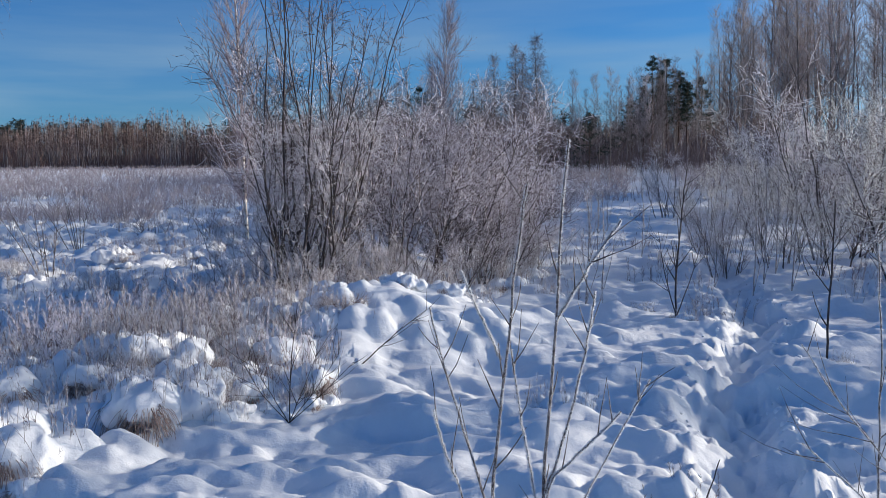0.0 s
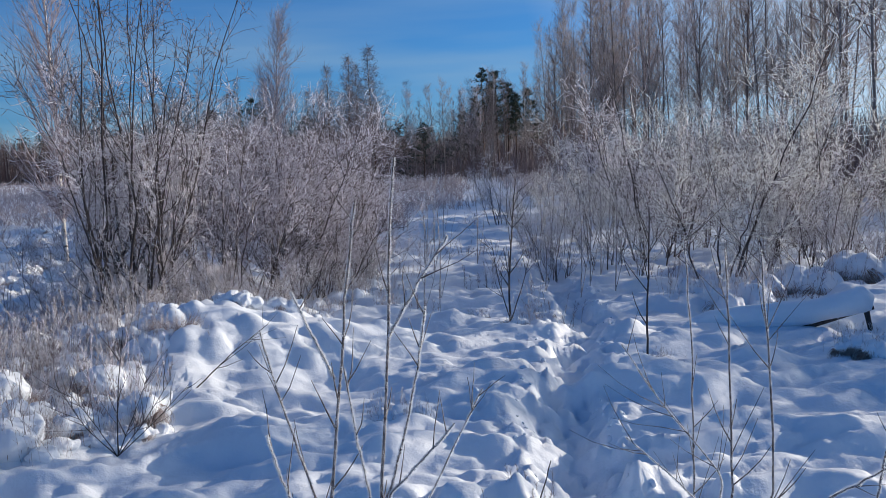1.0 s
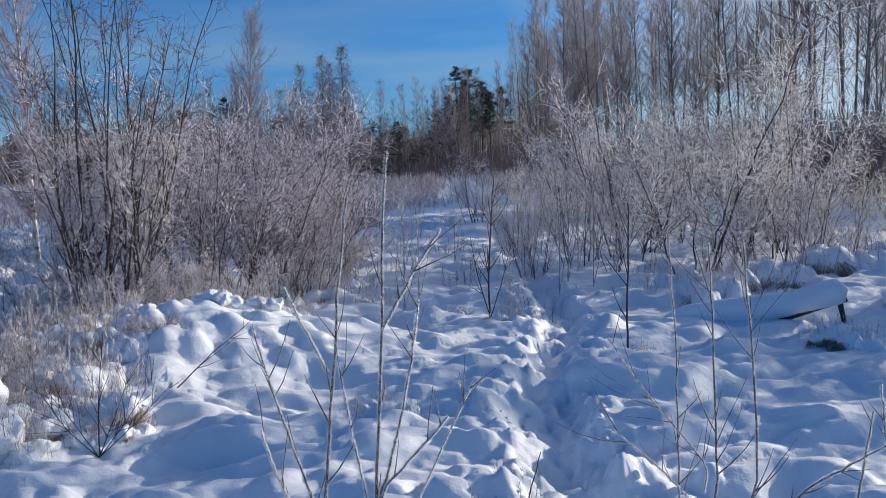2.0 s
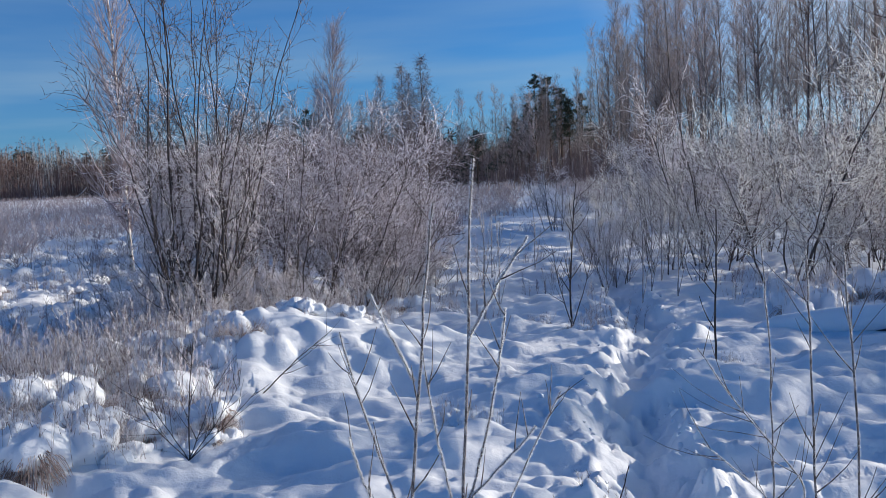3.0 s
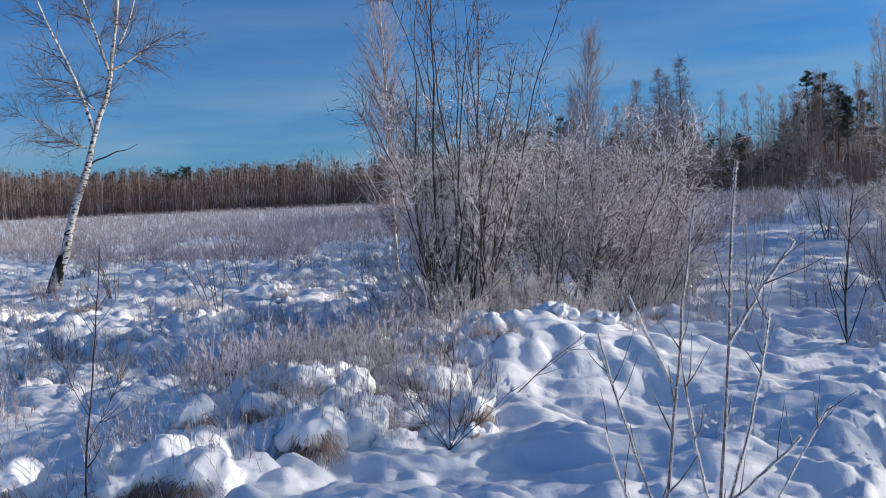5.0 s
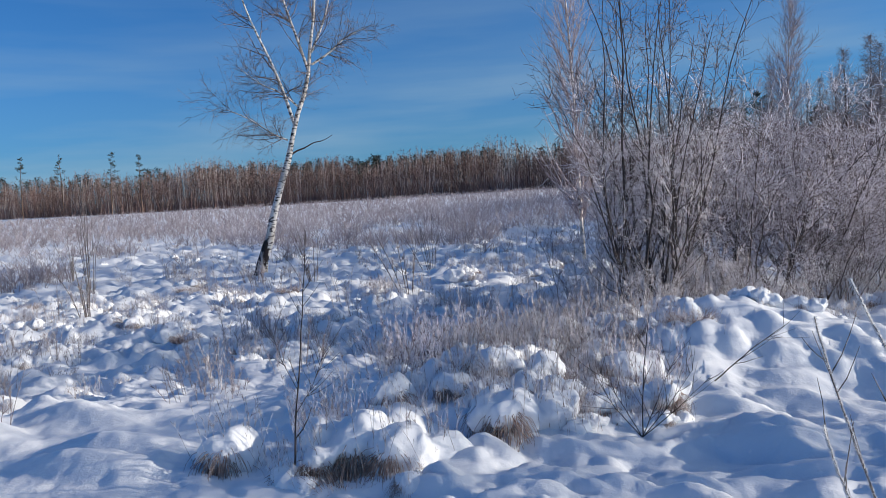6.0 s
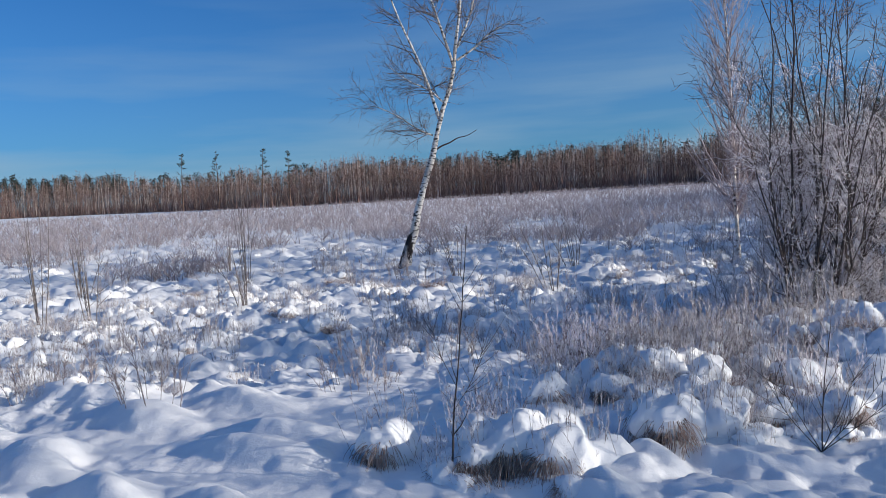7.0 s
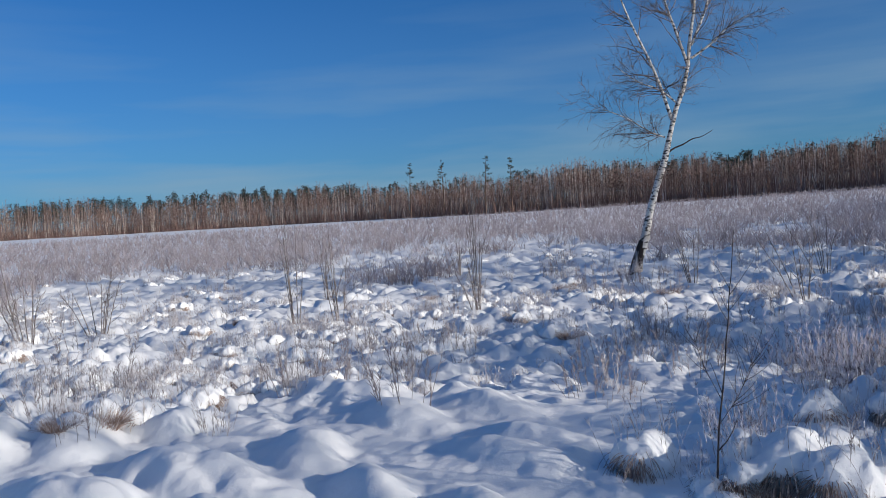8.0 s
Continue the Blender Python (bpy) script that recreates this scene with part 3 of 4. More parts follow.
# larches and pines across the clearing
larch = None
for az, r, h in ((4.9, 56, 9.8), (3.0, 57, 9.2), (1.7, 60, 8.8), (3.7, 66, 9.6), (0.6, 66, 7.6), (-2.6, 62, 8.3), (-4.6, 66, 7.6)):
    x, y = at_az(az, r)
    if larch is None:
        larch = place_tree("larch_tree", larch_meshes(211, 9.6, 0.10, 340, 0.0065, 3.0), PINE_BARK, LARCH_TWIG, x, y, "tall bare larch with a pointed conical crown", "tree", "larches")
    else:
        put_copy(larch, x, y, az * 77, h / 9.6)
for k, (az, r, h, cf, s) in enumerate(((12.2, 85, 10.9, 0.4, 1.35), (13.2, 86, 10.9, 0.42, 1.35), (12.7, 90, 9.6, 0.4, 1.3), (13.8, 90, 9.9, 0.45, 1.2), (11.6, 92, 8.6, 0.35, 1.3), (15.2, 92, 9.4, 0.45, 1.2), (8.1, 76, 5.4, 0.1, 1.5), (14.4, 88, 8.6, 0.5, 1.2), (-3.2, 70, 7.4, 0.2, 1.5), (-6.0, 74, 6.8, 0.2, 1.5), (0.2, 75, 6.2, 0.15, 1.5), (10.9, 90, 7.0, 0.2, 1.4))):
    x, y = at_az(az, r)
    place_pine(x, y, h, 230 + k, cf, "dark green pine at the edge of the bare forest", "pines", s * 1.6, 80)

# the bare forest along the right of the trail
kinds = [place_tree("forest_tree", broad_meshes(251 + k, 13.5, 0.050 + 0.014 * (k % 3), 80, 1100, 0.36 if k % 2 else 0.26, 2.2, 0.55, 0.0048, 0.03, 6, 0.6, 46),
                    BIRCH if k == 4 else TRUNK_GREY, (TWIG_GREY, TWIG_GREY, TWIG_BROWN, TWIG_ROSE, TWIG_GREY, BRUSH)[k], *at_az(18 + 2.2 * k, 68 - 5 * k),
                    "pale-trunked birch with a thin bare crown" if k == 4 else "tall bare grey-brown forest tree", "tree", "bare forest trees") for k in range(6)]
rng = np.random.default_rng(77)
FRONT_AZ, FRONT_R = (9, 14, 18, 22, 30, 40, 60, 90, 120), (88, 80, 66, 47, 36, 31, 27, 24, 24)
for k in range(290):
    az = rng.uniform(9.5, 45)
    r = np.interp(az, FRONT_AZ, FRONT_R) + 34 * rng.random() ** 1.4
    if az > 23 and k % 5 < 3:
        continue
    x, y = at_az(az, r)
    tall = 0.72 + 0.38 * rng.random()
    tall *= np.interp(az, (9, 14, 17), (0.72, 0.8, 1.05))
    put_copy(kinds[int(rng.integers(0, 6))], x, y, rng.uniform(0, 360), tall)
# unseen trees added outside the view, to dapple the near snow with shade
for k, (x, y, tall) in enumerate(((15.4, 8.6, 0.6), (16.2, 10.3, 0.7), (17.5, 10.4, 0.7), (19.0, 11.6, 0.8), (20.5, 11.4, 0.85))):
    put_copy(kinds[k % 6], x, y, 77 * k, tall)
for k in range(130):
    az, r = rng.uniform(-10, 13), rng.uniform(66, 105)
    x, y = at_az(az, r)
    put_copy(kinds[int(rng.integers(0, 6))], x, y, rng.uniform(0, 360), rng.uniform(0.42, 0.66) + (0.08 if az < 1 else 0))


# ---- far woods: too many trees to count ----
def far_edge(az):
    return np.interp(az, (-88, -76, -60, -52, -45, -30, -18, 6, 14, 22, 46), (255, 245, 225, 200, 168, 152, 142, 125, 125, 125, 125))


def far_woods():
    g = np.random.default_rng(91)
    n = 9000
    deg = g.uniform(-88, 20, n)
    az = np.radians(deg)
    r = far_edge(deg) + g.random(n) ** 1.2 * 55
    x, y = r * np.sin(az), r * np.cos(az)
    z = base_height(x, y)
    h = g.uniform(6.2, 9.2, n) * (0.97 + 0.45 * fbm(deg * 0.35, r * 0.02, 9, 2)) * np.interp(deg, (-80, -54, -44, 4, 12), (1.08, 1.04, 0.97, 0.95, 0.85))
    p = run(g, np.stack([x, y, z - 0.5], 1), np.stack([g.normal(0, 0.03, n), g.normal(0, 0.03, n), np.ones(n)], 1), h + 0.5, 3, 0.1, 0.015)
    rad = taper(g.uniform(0.025, 0.075, n), 3, 0.12)
    b, _ = grow(g, p, rad, n * 32, 0.42, 1.0, 0.85, 60, 2, 0.1, 0.3, 0.3, 0.028, lambda t: np.clip(2.0 - 1.6 * t, 0.4, 1))
    m = 52000
    pick = g.integers(0, n, m)
    s = run(g, np.stack([x, y, z], 1)[pick] + g.normal(0, 2.2, (m, 3)) * np.array([1, 1, 0]), g.normal(0, 0.34, (m, 3)) + np.array([0, 0, 1.0]), g.uniform(0.8, 4.6, m), 2, 0.2, 0.1)
    ob = thing("far_woods", 0, 0, 0, "distant brown belt of bare birch woods", "woods", kind="stuff")
    tagged(mesh_object("trunks", *tube_data([(p, rad, 3)]), FAR_TRUNK, ob), kind="stuff")
    tagged(mesh_object("crowns", *joined(ribbon_data(g, b, np.full(len(b), 0.030)), ribbon_data(g, s, np.full(m, 0.045))), FAR_WOOD, ob, smooth=False), kind="stuff")
    m = 620
    deg = np.concatenate([g.uniform(-88, 8, 240), g.uniform(-88, -54, 300), g.uniform(-40, -20, 80)])
    az = np.radians(deg)
    r = far_edge(deg) + 26 + 45 * g.random(m)
    x, y = r * np.sin(az), r * np.cos(az)
    top = base_height(x, y) + 7.2 + 1.7 * g.random(m) + 0.008 * (r - 150) + np.interp(deg, (-88, -58, -52), (1.6, 1.6, 0.0)) * (g.random(m) > 0.3)
    k = 12
    u = np.tile(np.linspace(0.0, 1.0, k), m)
    c = np.stack([np.repeat(x, k), np.repeat(y, k), np.repeat(top, k) - 4.2 * u], 1) + g.normal(0, 1, (m * k, 3)) * (0.05 + 0.75 * u[:, None]) * np.array([1, 1, 0.2])
    tagged(mesh_object("conifer_tops", *needle_clumps(g, c, 0.75, 12), FAR_NEEDLE, ob, "dark conifer tops above the birches", False), kind="stuff")


far_woods()
for k, (az, r, h) in enumerate(((-50.7, 180, 11.6), (-48.4, 178, 11.8), (-45.6, 160, 11.2), (-43.8, 158, 10.4))):
    x, y = at_az(az, r)
    place_pine(x, y, h + 0.3, 260 + k, 0.42, "lone irregular pine standing above the far woods", "far pines", 1.9, 34)


# ---- low shrubs of the open field, far out ----
def field_shrubs():
    g = np.random.default_rng(93)
    n = 38000
    az = g.uniform(-86, 26, n)
    r = np.exp(g.uniform(np.log(22), np.log(150), n))
    thick = np.interp(r, (22, 38, 52, 100), (-0.5, 0.0, 0.85, 1.1)) + 0.3 * np.clip((az + 40) / 12, 0, 1) + np.where(az > -8, 0.3, 0) - np.where(az > 4, 0.45, 0)
    keep = (1.7 * fbm(az * 0.22, np.log(r) * 5, 13, 3) + g.normal(0, 0.12, n) + thick > 0) & ((az < -10) | (r < 75)) & (np.abs(az - np.interp(r, (20, 27, 42, 75), (15.5, 13.8, 12.7, 12))) > (2.0 + 1.4 * fbm(r * 0.2, az * 0, 17, 2)) * np.clip(40 / r, 0.5, 1.5))
    az, r = np.radians(az[keep]), r[keep]
    x, y = r * np.sin(az), r * np.cos(az)
    z = base_height(x, y)
    n = len(x)
    p = run(g, np.stack([x, y, z - 0.05], 1), g.normal(0, 0.22, (n, 3)) * np.array([1, 1, 0]) + np.array([0, 0, 1.0]), g.uniform(0.25, 0.7, n), 3, 0.3, 0.1)
    rad = taper(0.0045 + r * 0.00012, 3, 0.4)
    b, _ = grow(g, p, rad, n * 5, 0.1, 1.0, 0.44, 46, 2, 0.3, 0.2, 0.8, 0.004)
    far = np.repeat(0.0, len(b)) + 0.0042 + 0.00012 * np.hypot(b[:, 0, 0], b[:, 0, 1])
    ob = mesh_object("field_shrubs", *joined(tube_data([(p, rad, 3)]), ribbon_data(g, b, far)), FIELD_TWIG, smooth=False)
    tagged(ob, "grey-lilac frosted low shrubs spread over the open field", "shrubs", kind="stuff")
    # brown undergrowth along the foot of the forest
    n = 6500
    az = g.uniform(-2, 46, n)
    r = np.interp(az, FRONT_AZ, FRONT_R) - 9 + 40 * g.random(n)
    az = np.radians(az)
    x, y = r * np.sin(az), r * np.cos(az)
    p = run(g, np.stack([x, y, base_height(x, y) - 0.05], 1), g.normal(0, 0.25, (n, 3)) * np.array([1, 1, 0]) + np.array([0, 0, 1.0]), g.uniform(1.0, 3.6, n), 3, 0.3, 0.08)
    b, _ = grow(g, p, taper(np.full(n, 0.01), 3), n * 9, 0.1, 1.0, 0.8, 30, 2, 0.5, 0.12, 0.8, 0.004)
    ob = mesh_object("forest_undergrowth", *joined(tube_data([(p, taper(np.full(n, 0.012), 3), 3)]), ribbon_data(g, b, np.repeat(0.008, len(b)))), BRUSH, smooth=False)
    tagged(ob, "brown bare undergrowth along the forest edge", "undergrowth", kind="stuff")


field_shrubs()


# ---- the leaning birch on the field ----
def limb(points, r0, r1, sides=8, steps=10):
    """A smooth tapered limb through a few places."""
    q = np.array(points, dtype=float)
    s = np.linspace(0, len(q) - 1, steps)
    k = np.arange(len(q))
    p = np.stack([np.interp(s, k, q[:, c]) for c in range(3)], 1)
    for _ in range(2):
        p[1:-1] = (p[:-2] + 2 * p[1:-1] + p[2:]) / 4
    return p[None], np.linspace(r0, r1, steps)[None], sides


def leaning_birch():
    bx, by = -12.4, 16.55
    bz = ground(bx, by)
    ob = thing("birch_tree", bx, by, bz, "leaning white birch standing alone on the snowy field", "tree")
    e = np.array([0.805, 0.593, 0])      # sideways
    def q(s, z):
        return e * s + np.array([0, 0, z])
    trunk = limb([q(0, -0.3), q(0.10, 0.35), q(0.48, 1.45), q(0.93, 3.05), q(1.33, 4.15), q(1.60, 5.1), q(1.78, 6.6), q(1.9, 8.3)], 0.125, 0.02, 10, 16)
    trunk[1][0] = np.interp(np.linspace(0, 1, 16), (0, 0.08, 0.3, 0.5, 1), (0.16, 0.12, 0.09, 0.06, 0.018)) * (1 + 0.12 * np.sin(np.arange(16) * 2.4))
    trunk[0][0, 2:] += np.outer(np.sin(np.arange(14) * 1.9) * 0.028, e)
    mesh_object("trunk", *tube_data([trunk]), BIRCH, ob, "white bark with black scars, dark at the foot")
    g = np.random.default_rng(301)
    limbs = [limb([q(1.08, 3.6), q(0.75, 4.85), q(0.2, 6.1), q(-0.1, 7.2)], 0.045, 0.012), limb([q(1.53, 4.8), q(1.25, 5.8), q(1.0, 6.65), q(0.8, 7.7)], 0.04, 0.012),
             limb([q(1.60, 5.0), q(2.1, 5.3), q(2.45, 5.65), q(2.95, 5.85)], 0.03, 0.008), limb([q(1.62, 5.3), q(2.0, 6.1), q(2.3, 7.2)], 0.03, 0.01),
             limb([q(0.85, 2.75), q(1.08, 2.95), q(1.3, 2.98), q(1.52, 3.14), q(1.72, 3.12), q(1.98, 3.28)], 0.026, 0.006, 7, 14), limb([q(0.9, 3.2), q(0.55, 3.35), q(0.05, 3.75), q(-0.5, 4.0)], 0.025, 0.007),
             limb([q(1.2, 4.0), q(0.85, 4.35), q(0.35, 4.55), q(-0.1, 4.95)], 0.025, 0.007)]
    for k, l in enumerate(limbs):
        mesh_object("limb", *tube_data([l]), BARK if k == 4 else BIRCH, ob)
    twiggy = limbs[:4] + limbs[5:]
    P, R = np.concatenate([l[0] for l in twiggy] + [trunk[0][:, 8:15:1][:, np.linspace(0, 6, 10).astype(int)]]), np.concatenate([l[1] for l in twiggy] + [np.full((1, 10), 0.02)])
    b, br = grow(g, P, R, 135, 0.08, 1.0, 0.95, 46, 7, 0.1, 0.15, 0.45, 0.005)
    w, wr = grow(g, b, br, 1150, 0.1, 1.0, 0.42, 46, 5, -0.1, 0.22, 0.6, 0.0036)
    v, vr = grow(g, w, wr, 3200, 0.1, 1.0, 0.17, 48, 3, -0.1, 0.3, 0.7, 0.0024)
    mesh_object("twig_mass", *tube_data([(b, br, 4), (w, wr, 3), (v, vr, 3)]), TWIG_DUSK, ob, "thin dark twigs touched with frost")["kind"] = "stuff"
    foot = limb([q(-0.005, -0.1), q(0.03, 0.12), q(0.10, 0.35), q(0.25, 0.78)], 0.178, 0.112, 10, 8)
    foot[1][0] = np.interp(np.linspace(0, 1, 8), (0, 0.45, 1), (0.18, 0.14, 0.108))
    mesh_object("trunk_foot", *tube_data([foot]), FOOT, ob, "cracked dark bark at the foot")


leaning_birch()


# ---- saplings ----
def sapling(name, x, y, stems, label, bark=BARK_FROST, seed=0, twigs=0, group="", fur=0, twig_len=0.28):
    """A sapling from stems given as (places, thick, thin); places are world metres."""
    z = ground(x, y)
    ob = thing(name, x, y, z, label, "sapling", group)
    g = np.random.default_rng(400 + seed)
    lines = []
    for pts, r0, r1 in stems:
        slim = 0.62 if fur else 1.0
        l = limb([(px - x, py - y, pz - z) for px, py, pz in pts], r0 * slim, r1 * slim, 7, 16)
        l[0][0, 1:-1] += g.normal(0, r0 * 0.25, (14, 3))
        mesh_object("stem", *tube_data([l]), bark, ob)
        lines.append(l)
    if fur:
        P, R = np.concatenate([l[0] for l in lines]), np.concatenate([l[1] for l in lines])
        n = fur * len(lines)
        idx, t = g.integers(0, len(P), n), g.uniform(0, 14.99, n)
        i = t.astype(int)
        c = P[idx, i] + (P[idx, i + 1] - P[idx, i]) * (t - i)[:, None]
        out = unit(np.cross(P[idx, i + 1] - P[idx, i], g.normal(0, 1, (n, 3))))
        a = c + out * R[idx, i][:, None] * 0.9
        tip = a + unit(out + g.normal(0, 0.4, (n, 3))) * g.uniform(0.0012, 0.0055, n)[:, None]
        tagged(mesh_object("hoarfrost", *ribbon_data(g, np.stack([a, tip], 1), np.full(n, 0.0011)), RIME, ob, "white needles of hoarfrost", False), kind="stuff")
    if twigs:
        P, R = np.concatenate([l[0] for l in lines]), np.concatenate([l[1] for l in lines])
        b, br = grow(g, P, R, twigs, 0.25, 1.0, twig_len, 40, 4, 0.4, 0.08, 0.7, 0.0018)
        for k in range(twigs):
            mesh_object("twig", *tube_data([(b[k:k + 1], br[k:k + 1], 4)]), bark, ob)
    return ob


sapling("willow_sapling", 0.22, 2.03, [
    ([(0.22, 2.03, -0.1), (0.22, 2.03, 0.62), (0.235, 2.03, 0.82), (0.26, 2.03, 1.10), (0.27, 2.03, 1.32), (0.29, 2.02, 1.52)], 0.0075, 0.0035),
    ([(0.26, 2.03, 1.09), (0.33, 2.02, 1.21), (0.41, 2.01, 1.33)], 0.005, 0.0025),
    ([(0.23, 2.03, 0.66), (0.28, 2.02, 0.82), (0.33, 2.02, 1.02), (0.35, 2.02, 1.16)], 0.005, 0.0025),
    ([(0.21, 2.03, 0.62), (0.19, 2.03, 0.74), (0.17, 2.03, 0.86), (0.15, 2.03, 1.02)], 0.004, 0.002),
    ([(0.22, 2.03, 0.3), (0.23, 2.03, 0.69), (0.33, 2.02, 0.78), (0.41, 2.01, 0.87)], 0.0045, 0.0022),
    ([(0.22, 2.03, 0.2), (0.27, 2.1, 0.5), (0.45, 2.3, 0.71), (0.54, 2.29, 0.88)], 0.004, 0.002)],
    "thin bare willow sapling furred with hoarfrost near the path", BARK_GREY, 1, 26, fur=2600, twig_len=0.13)
sapling("willow_sapling", 0.09, 2.14, [
    ([(0.09, 2.14, -0.1), (0.10, 2.14, 0.61), (0.12, 2.14, 0.79), (0.15, 2.14, 1.03), (0.17, 2.13, 1.24), (0.20, 2.13, 1.42)], 0.0075, 0.0035),
    ([(0.09, 2.14, 0.3), (0.09, 2.14, 0.60), (0.02, 2.14, 0.82), (-0.02, 2.14, 0.97), (-0.05, 2.13, 1.11)], 0.0055, 0.0025),
    ([(0.13, 2.14, 0.97), (0.08, 2.14, 1.08), (0.03, 2.14, 1.2)], 0.004, 0.002),
    ([(0.08, 2.14, 0.35), (0.02, 2.10, 0.65), (-0.02, 2.06, 0.77), (-0.04, 2.04, 0.87)], 0.004, 0.002)],
    "thin bare willow sapling furred with hoarfrost near the path", BARK_GREY, 2, 20, fur=2600, twig_len=0.13)
sapling("willow_sapling", 1.57, 2.95, [
    ([(1.56, 3.1, -0.05), (1.55, 3.1, 0.23), (1.55, 3.1, 0.81), (1.53, 3.11, 1.21)], 0.007, 0.003),
    ([(1.57, 2.95, -0.05), (1.59, 2.86, 0.25), (1.58, 2.86, 0.85), (1.57, 2.86, 1.18)], 0.008, 0.004),
    ([(1.62, 2.9, -0.05), (1.72, 2.78, 0.27), (1.70, 2.80, 0.85), (1.68, 2.81, 1.18)], 0.008, 0.004),
    ([(1.57, 2.93, 0.2), (1.56, 2.87, 0.33), (1.34, 2.98, 0.63), (1.23, 3.02, 0.82)], 0.005, 0.002),
    ([(1.57, 2.93, 0.12), (1.41, 2.94, 0.30), (1.24, 3.02, 0.46)], 0.004, 0.002)],
    "frosted many-stemmed sapling beside the trodden path", BARK_GREY, 3, 46, fur=2600, twig_len=0.26)
sapling("slim_sapling", 2.4, 5.55, [([(2.4, 5.55, -0.05), (2.39, 5.55, 0.4), (2.41, 5.54, 0.85), (2.42, 5.54, 1.24)], 0.009, 0.004)], "slim dark sapling standing in the snow beside the path", BARK, 4, 6, "slim saplings")
sapling("slim_sapling", 1.97, 7.85, [([(1.97, 7.85, -0.05), (1.96, 7.85, 0.5), (2.0, 7.82, 1.0), (2.05, 7.81, 1.47)], 0.011, 0.004), ([(1.97, 7.85, 0.1), (1.86, 7.85, 0.5), (1.8, 7.85, 0.9)], 0.006, 0.002),
        ([(1.97, 7.85, 0.1), (2.1, 7.85, 0.45), (2.2, 7.85, 0.8)], 0.006, 0.002)], "small bushy sapling in the snow beside the path", BARK, 5, 40, "slim saplings")
for k, (x, y, h) in enumerate(((3.2, 9.4, 1.7), (3.45, 9.8, 1.5), (3.7, 9.6, 1.3), (3.0, 10.2, 1.0), (1.55, 9.6, 1.3), (1.2, 8.4, 1.0), (2.9, 14.0, 1.6), (2.4, 16.5, 1.5), (2.0, 13.0, 1.3), (3.9, 13.0, 1.7), (4.2, 11.5, 1.8), (4.6, 14.5, 2.0), (1.7, 11.8, 1.2), (3.3, 20.0, 1.9), (5.4, 21.0, 2.0), (2.9, 24.0, 2.0))):
    z = ground(x, y)
    sapling("slim_sapling", x, y, [([(x, y, z - 0.05), (x + 0.03, y, z + h * 0.5), (x + 0.02 * (k % 3 - 1) * 2, y, z + h)], 0.009, 0.003), ([(x, y, z), (x + 0.12, y, z + h * 0.35), (x + 0.18, y, z + h * 0.7)], 0.005, 0.002)],
            "slim frosted sapling standing in the snow", BARK_FROST, 10 + k, 16, "slim saplings")
for k, (x, y, h, n) in enumerate(((-13.2, 7.6, 2.0, 4), (-12.4, 8.0, 1.7, 3), (-14.7, 13.5, 2.5, 6), (-11.0, 10.0, 1.0, 3), (-16.5, 10.5, 1.4, 4), (-9.2, 14.0, 1.2, 4), (-15.5, 5.0, 1.3, 5), (-14.6, 3.6, 1.3, 5), (-18.0, 16.0, 1.4, 4), (-8.0, 17.0, 1.4, 4), (-6.2, 12.2, 1.1, 3))):
    g = np.random.default_rng(450 + k)
    stems = []
    for _ in range(n + 3):
        a, z = g.normal(0, 0.16, 2), ground(x, y)
        stems.append(([(x + a[0] * 0.4, y + a[1] * 0.4, z - 0.05), (x + a[0], y + a[1], z + h * 0.4), (x + a[0] * 2.0, y + a[1] * 1.5, z + h * g.uniform(0.6, 1.05))], 0.009, 0.003))
    sapling("field_sapling", x, y, stems, "thin bare sapling clump rising from the snowy field", BARK_GREY, 50 + k, 12 * n, "field saplings")
sapling("weed_stalk", -2.70, 3.69, [([(-2.70, 3.69, -0.05), (-2.68, 3.70, 0.3), (-2.62, 3.74, 0.8), (-2.57, 3.78, 1.36)], 0.0065, 0.0018), ([(-2.68, 3.70, 0.35), (-2.57, 3.74, 0.52), (-2.5, 3.76, 0.7)], 0.002, 0.001), ([(-2.66, 3.72, 0.5), (-2.75, 3.72, 0.66), (-2.8, 3.72, 0.82)], 0.002, 0.001)],
        "single dark stalk with thin side twigs in the snow", BARK, 80, 34, twig_len=0.2)
sapling("twig_shrub", -1.02, 4.79, [([(-1.02, 4.79, 0.0), (-1.0, 4.8, 0.35), (-0.95, 4.8, 0.72)], 0.0045, 0.0014)] + [([(-1.02, 4.79, 0.02), (-1.02 + a * 0.5, 4.79, 0.2), (-1.02 + a, 4.79 + b, 0.42)], 0.003, 0.001) for a, b in ((-0.32, 0.1), (0.3, 0.05), (0.42, -0.1), (0.16, 0.12), (-0.2, -0.1))],
        "small bare twig shrub poking from the snow", BARK, 81, 60, twig_len=0.2)


# ---- snow-capped tussocks of dry grass ----
def blades(g, n, spread, height, width, droop=0.3):
    a, d = g.uniform(0, 2 * np.pi, n), np.sqrt(g.random(n)) * spread
    start = np.stack([np.cos(a) * d, np.sin(a) * d, np.full(n, -0.06)], 1)
    way = np.stack([np.cos(a) * (0.15 + droop * g.random(n)), np.sin(a) * (0.15 + droop * g.random(n)), np.ones(n)], 1)
    p = run(g, start, way, height * g.uniform(0.45, 1.1, n), 4, -droop, 0.08)
    return p, taper(np.full(n, width), 4, 0.25), 3


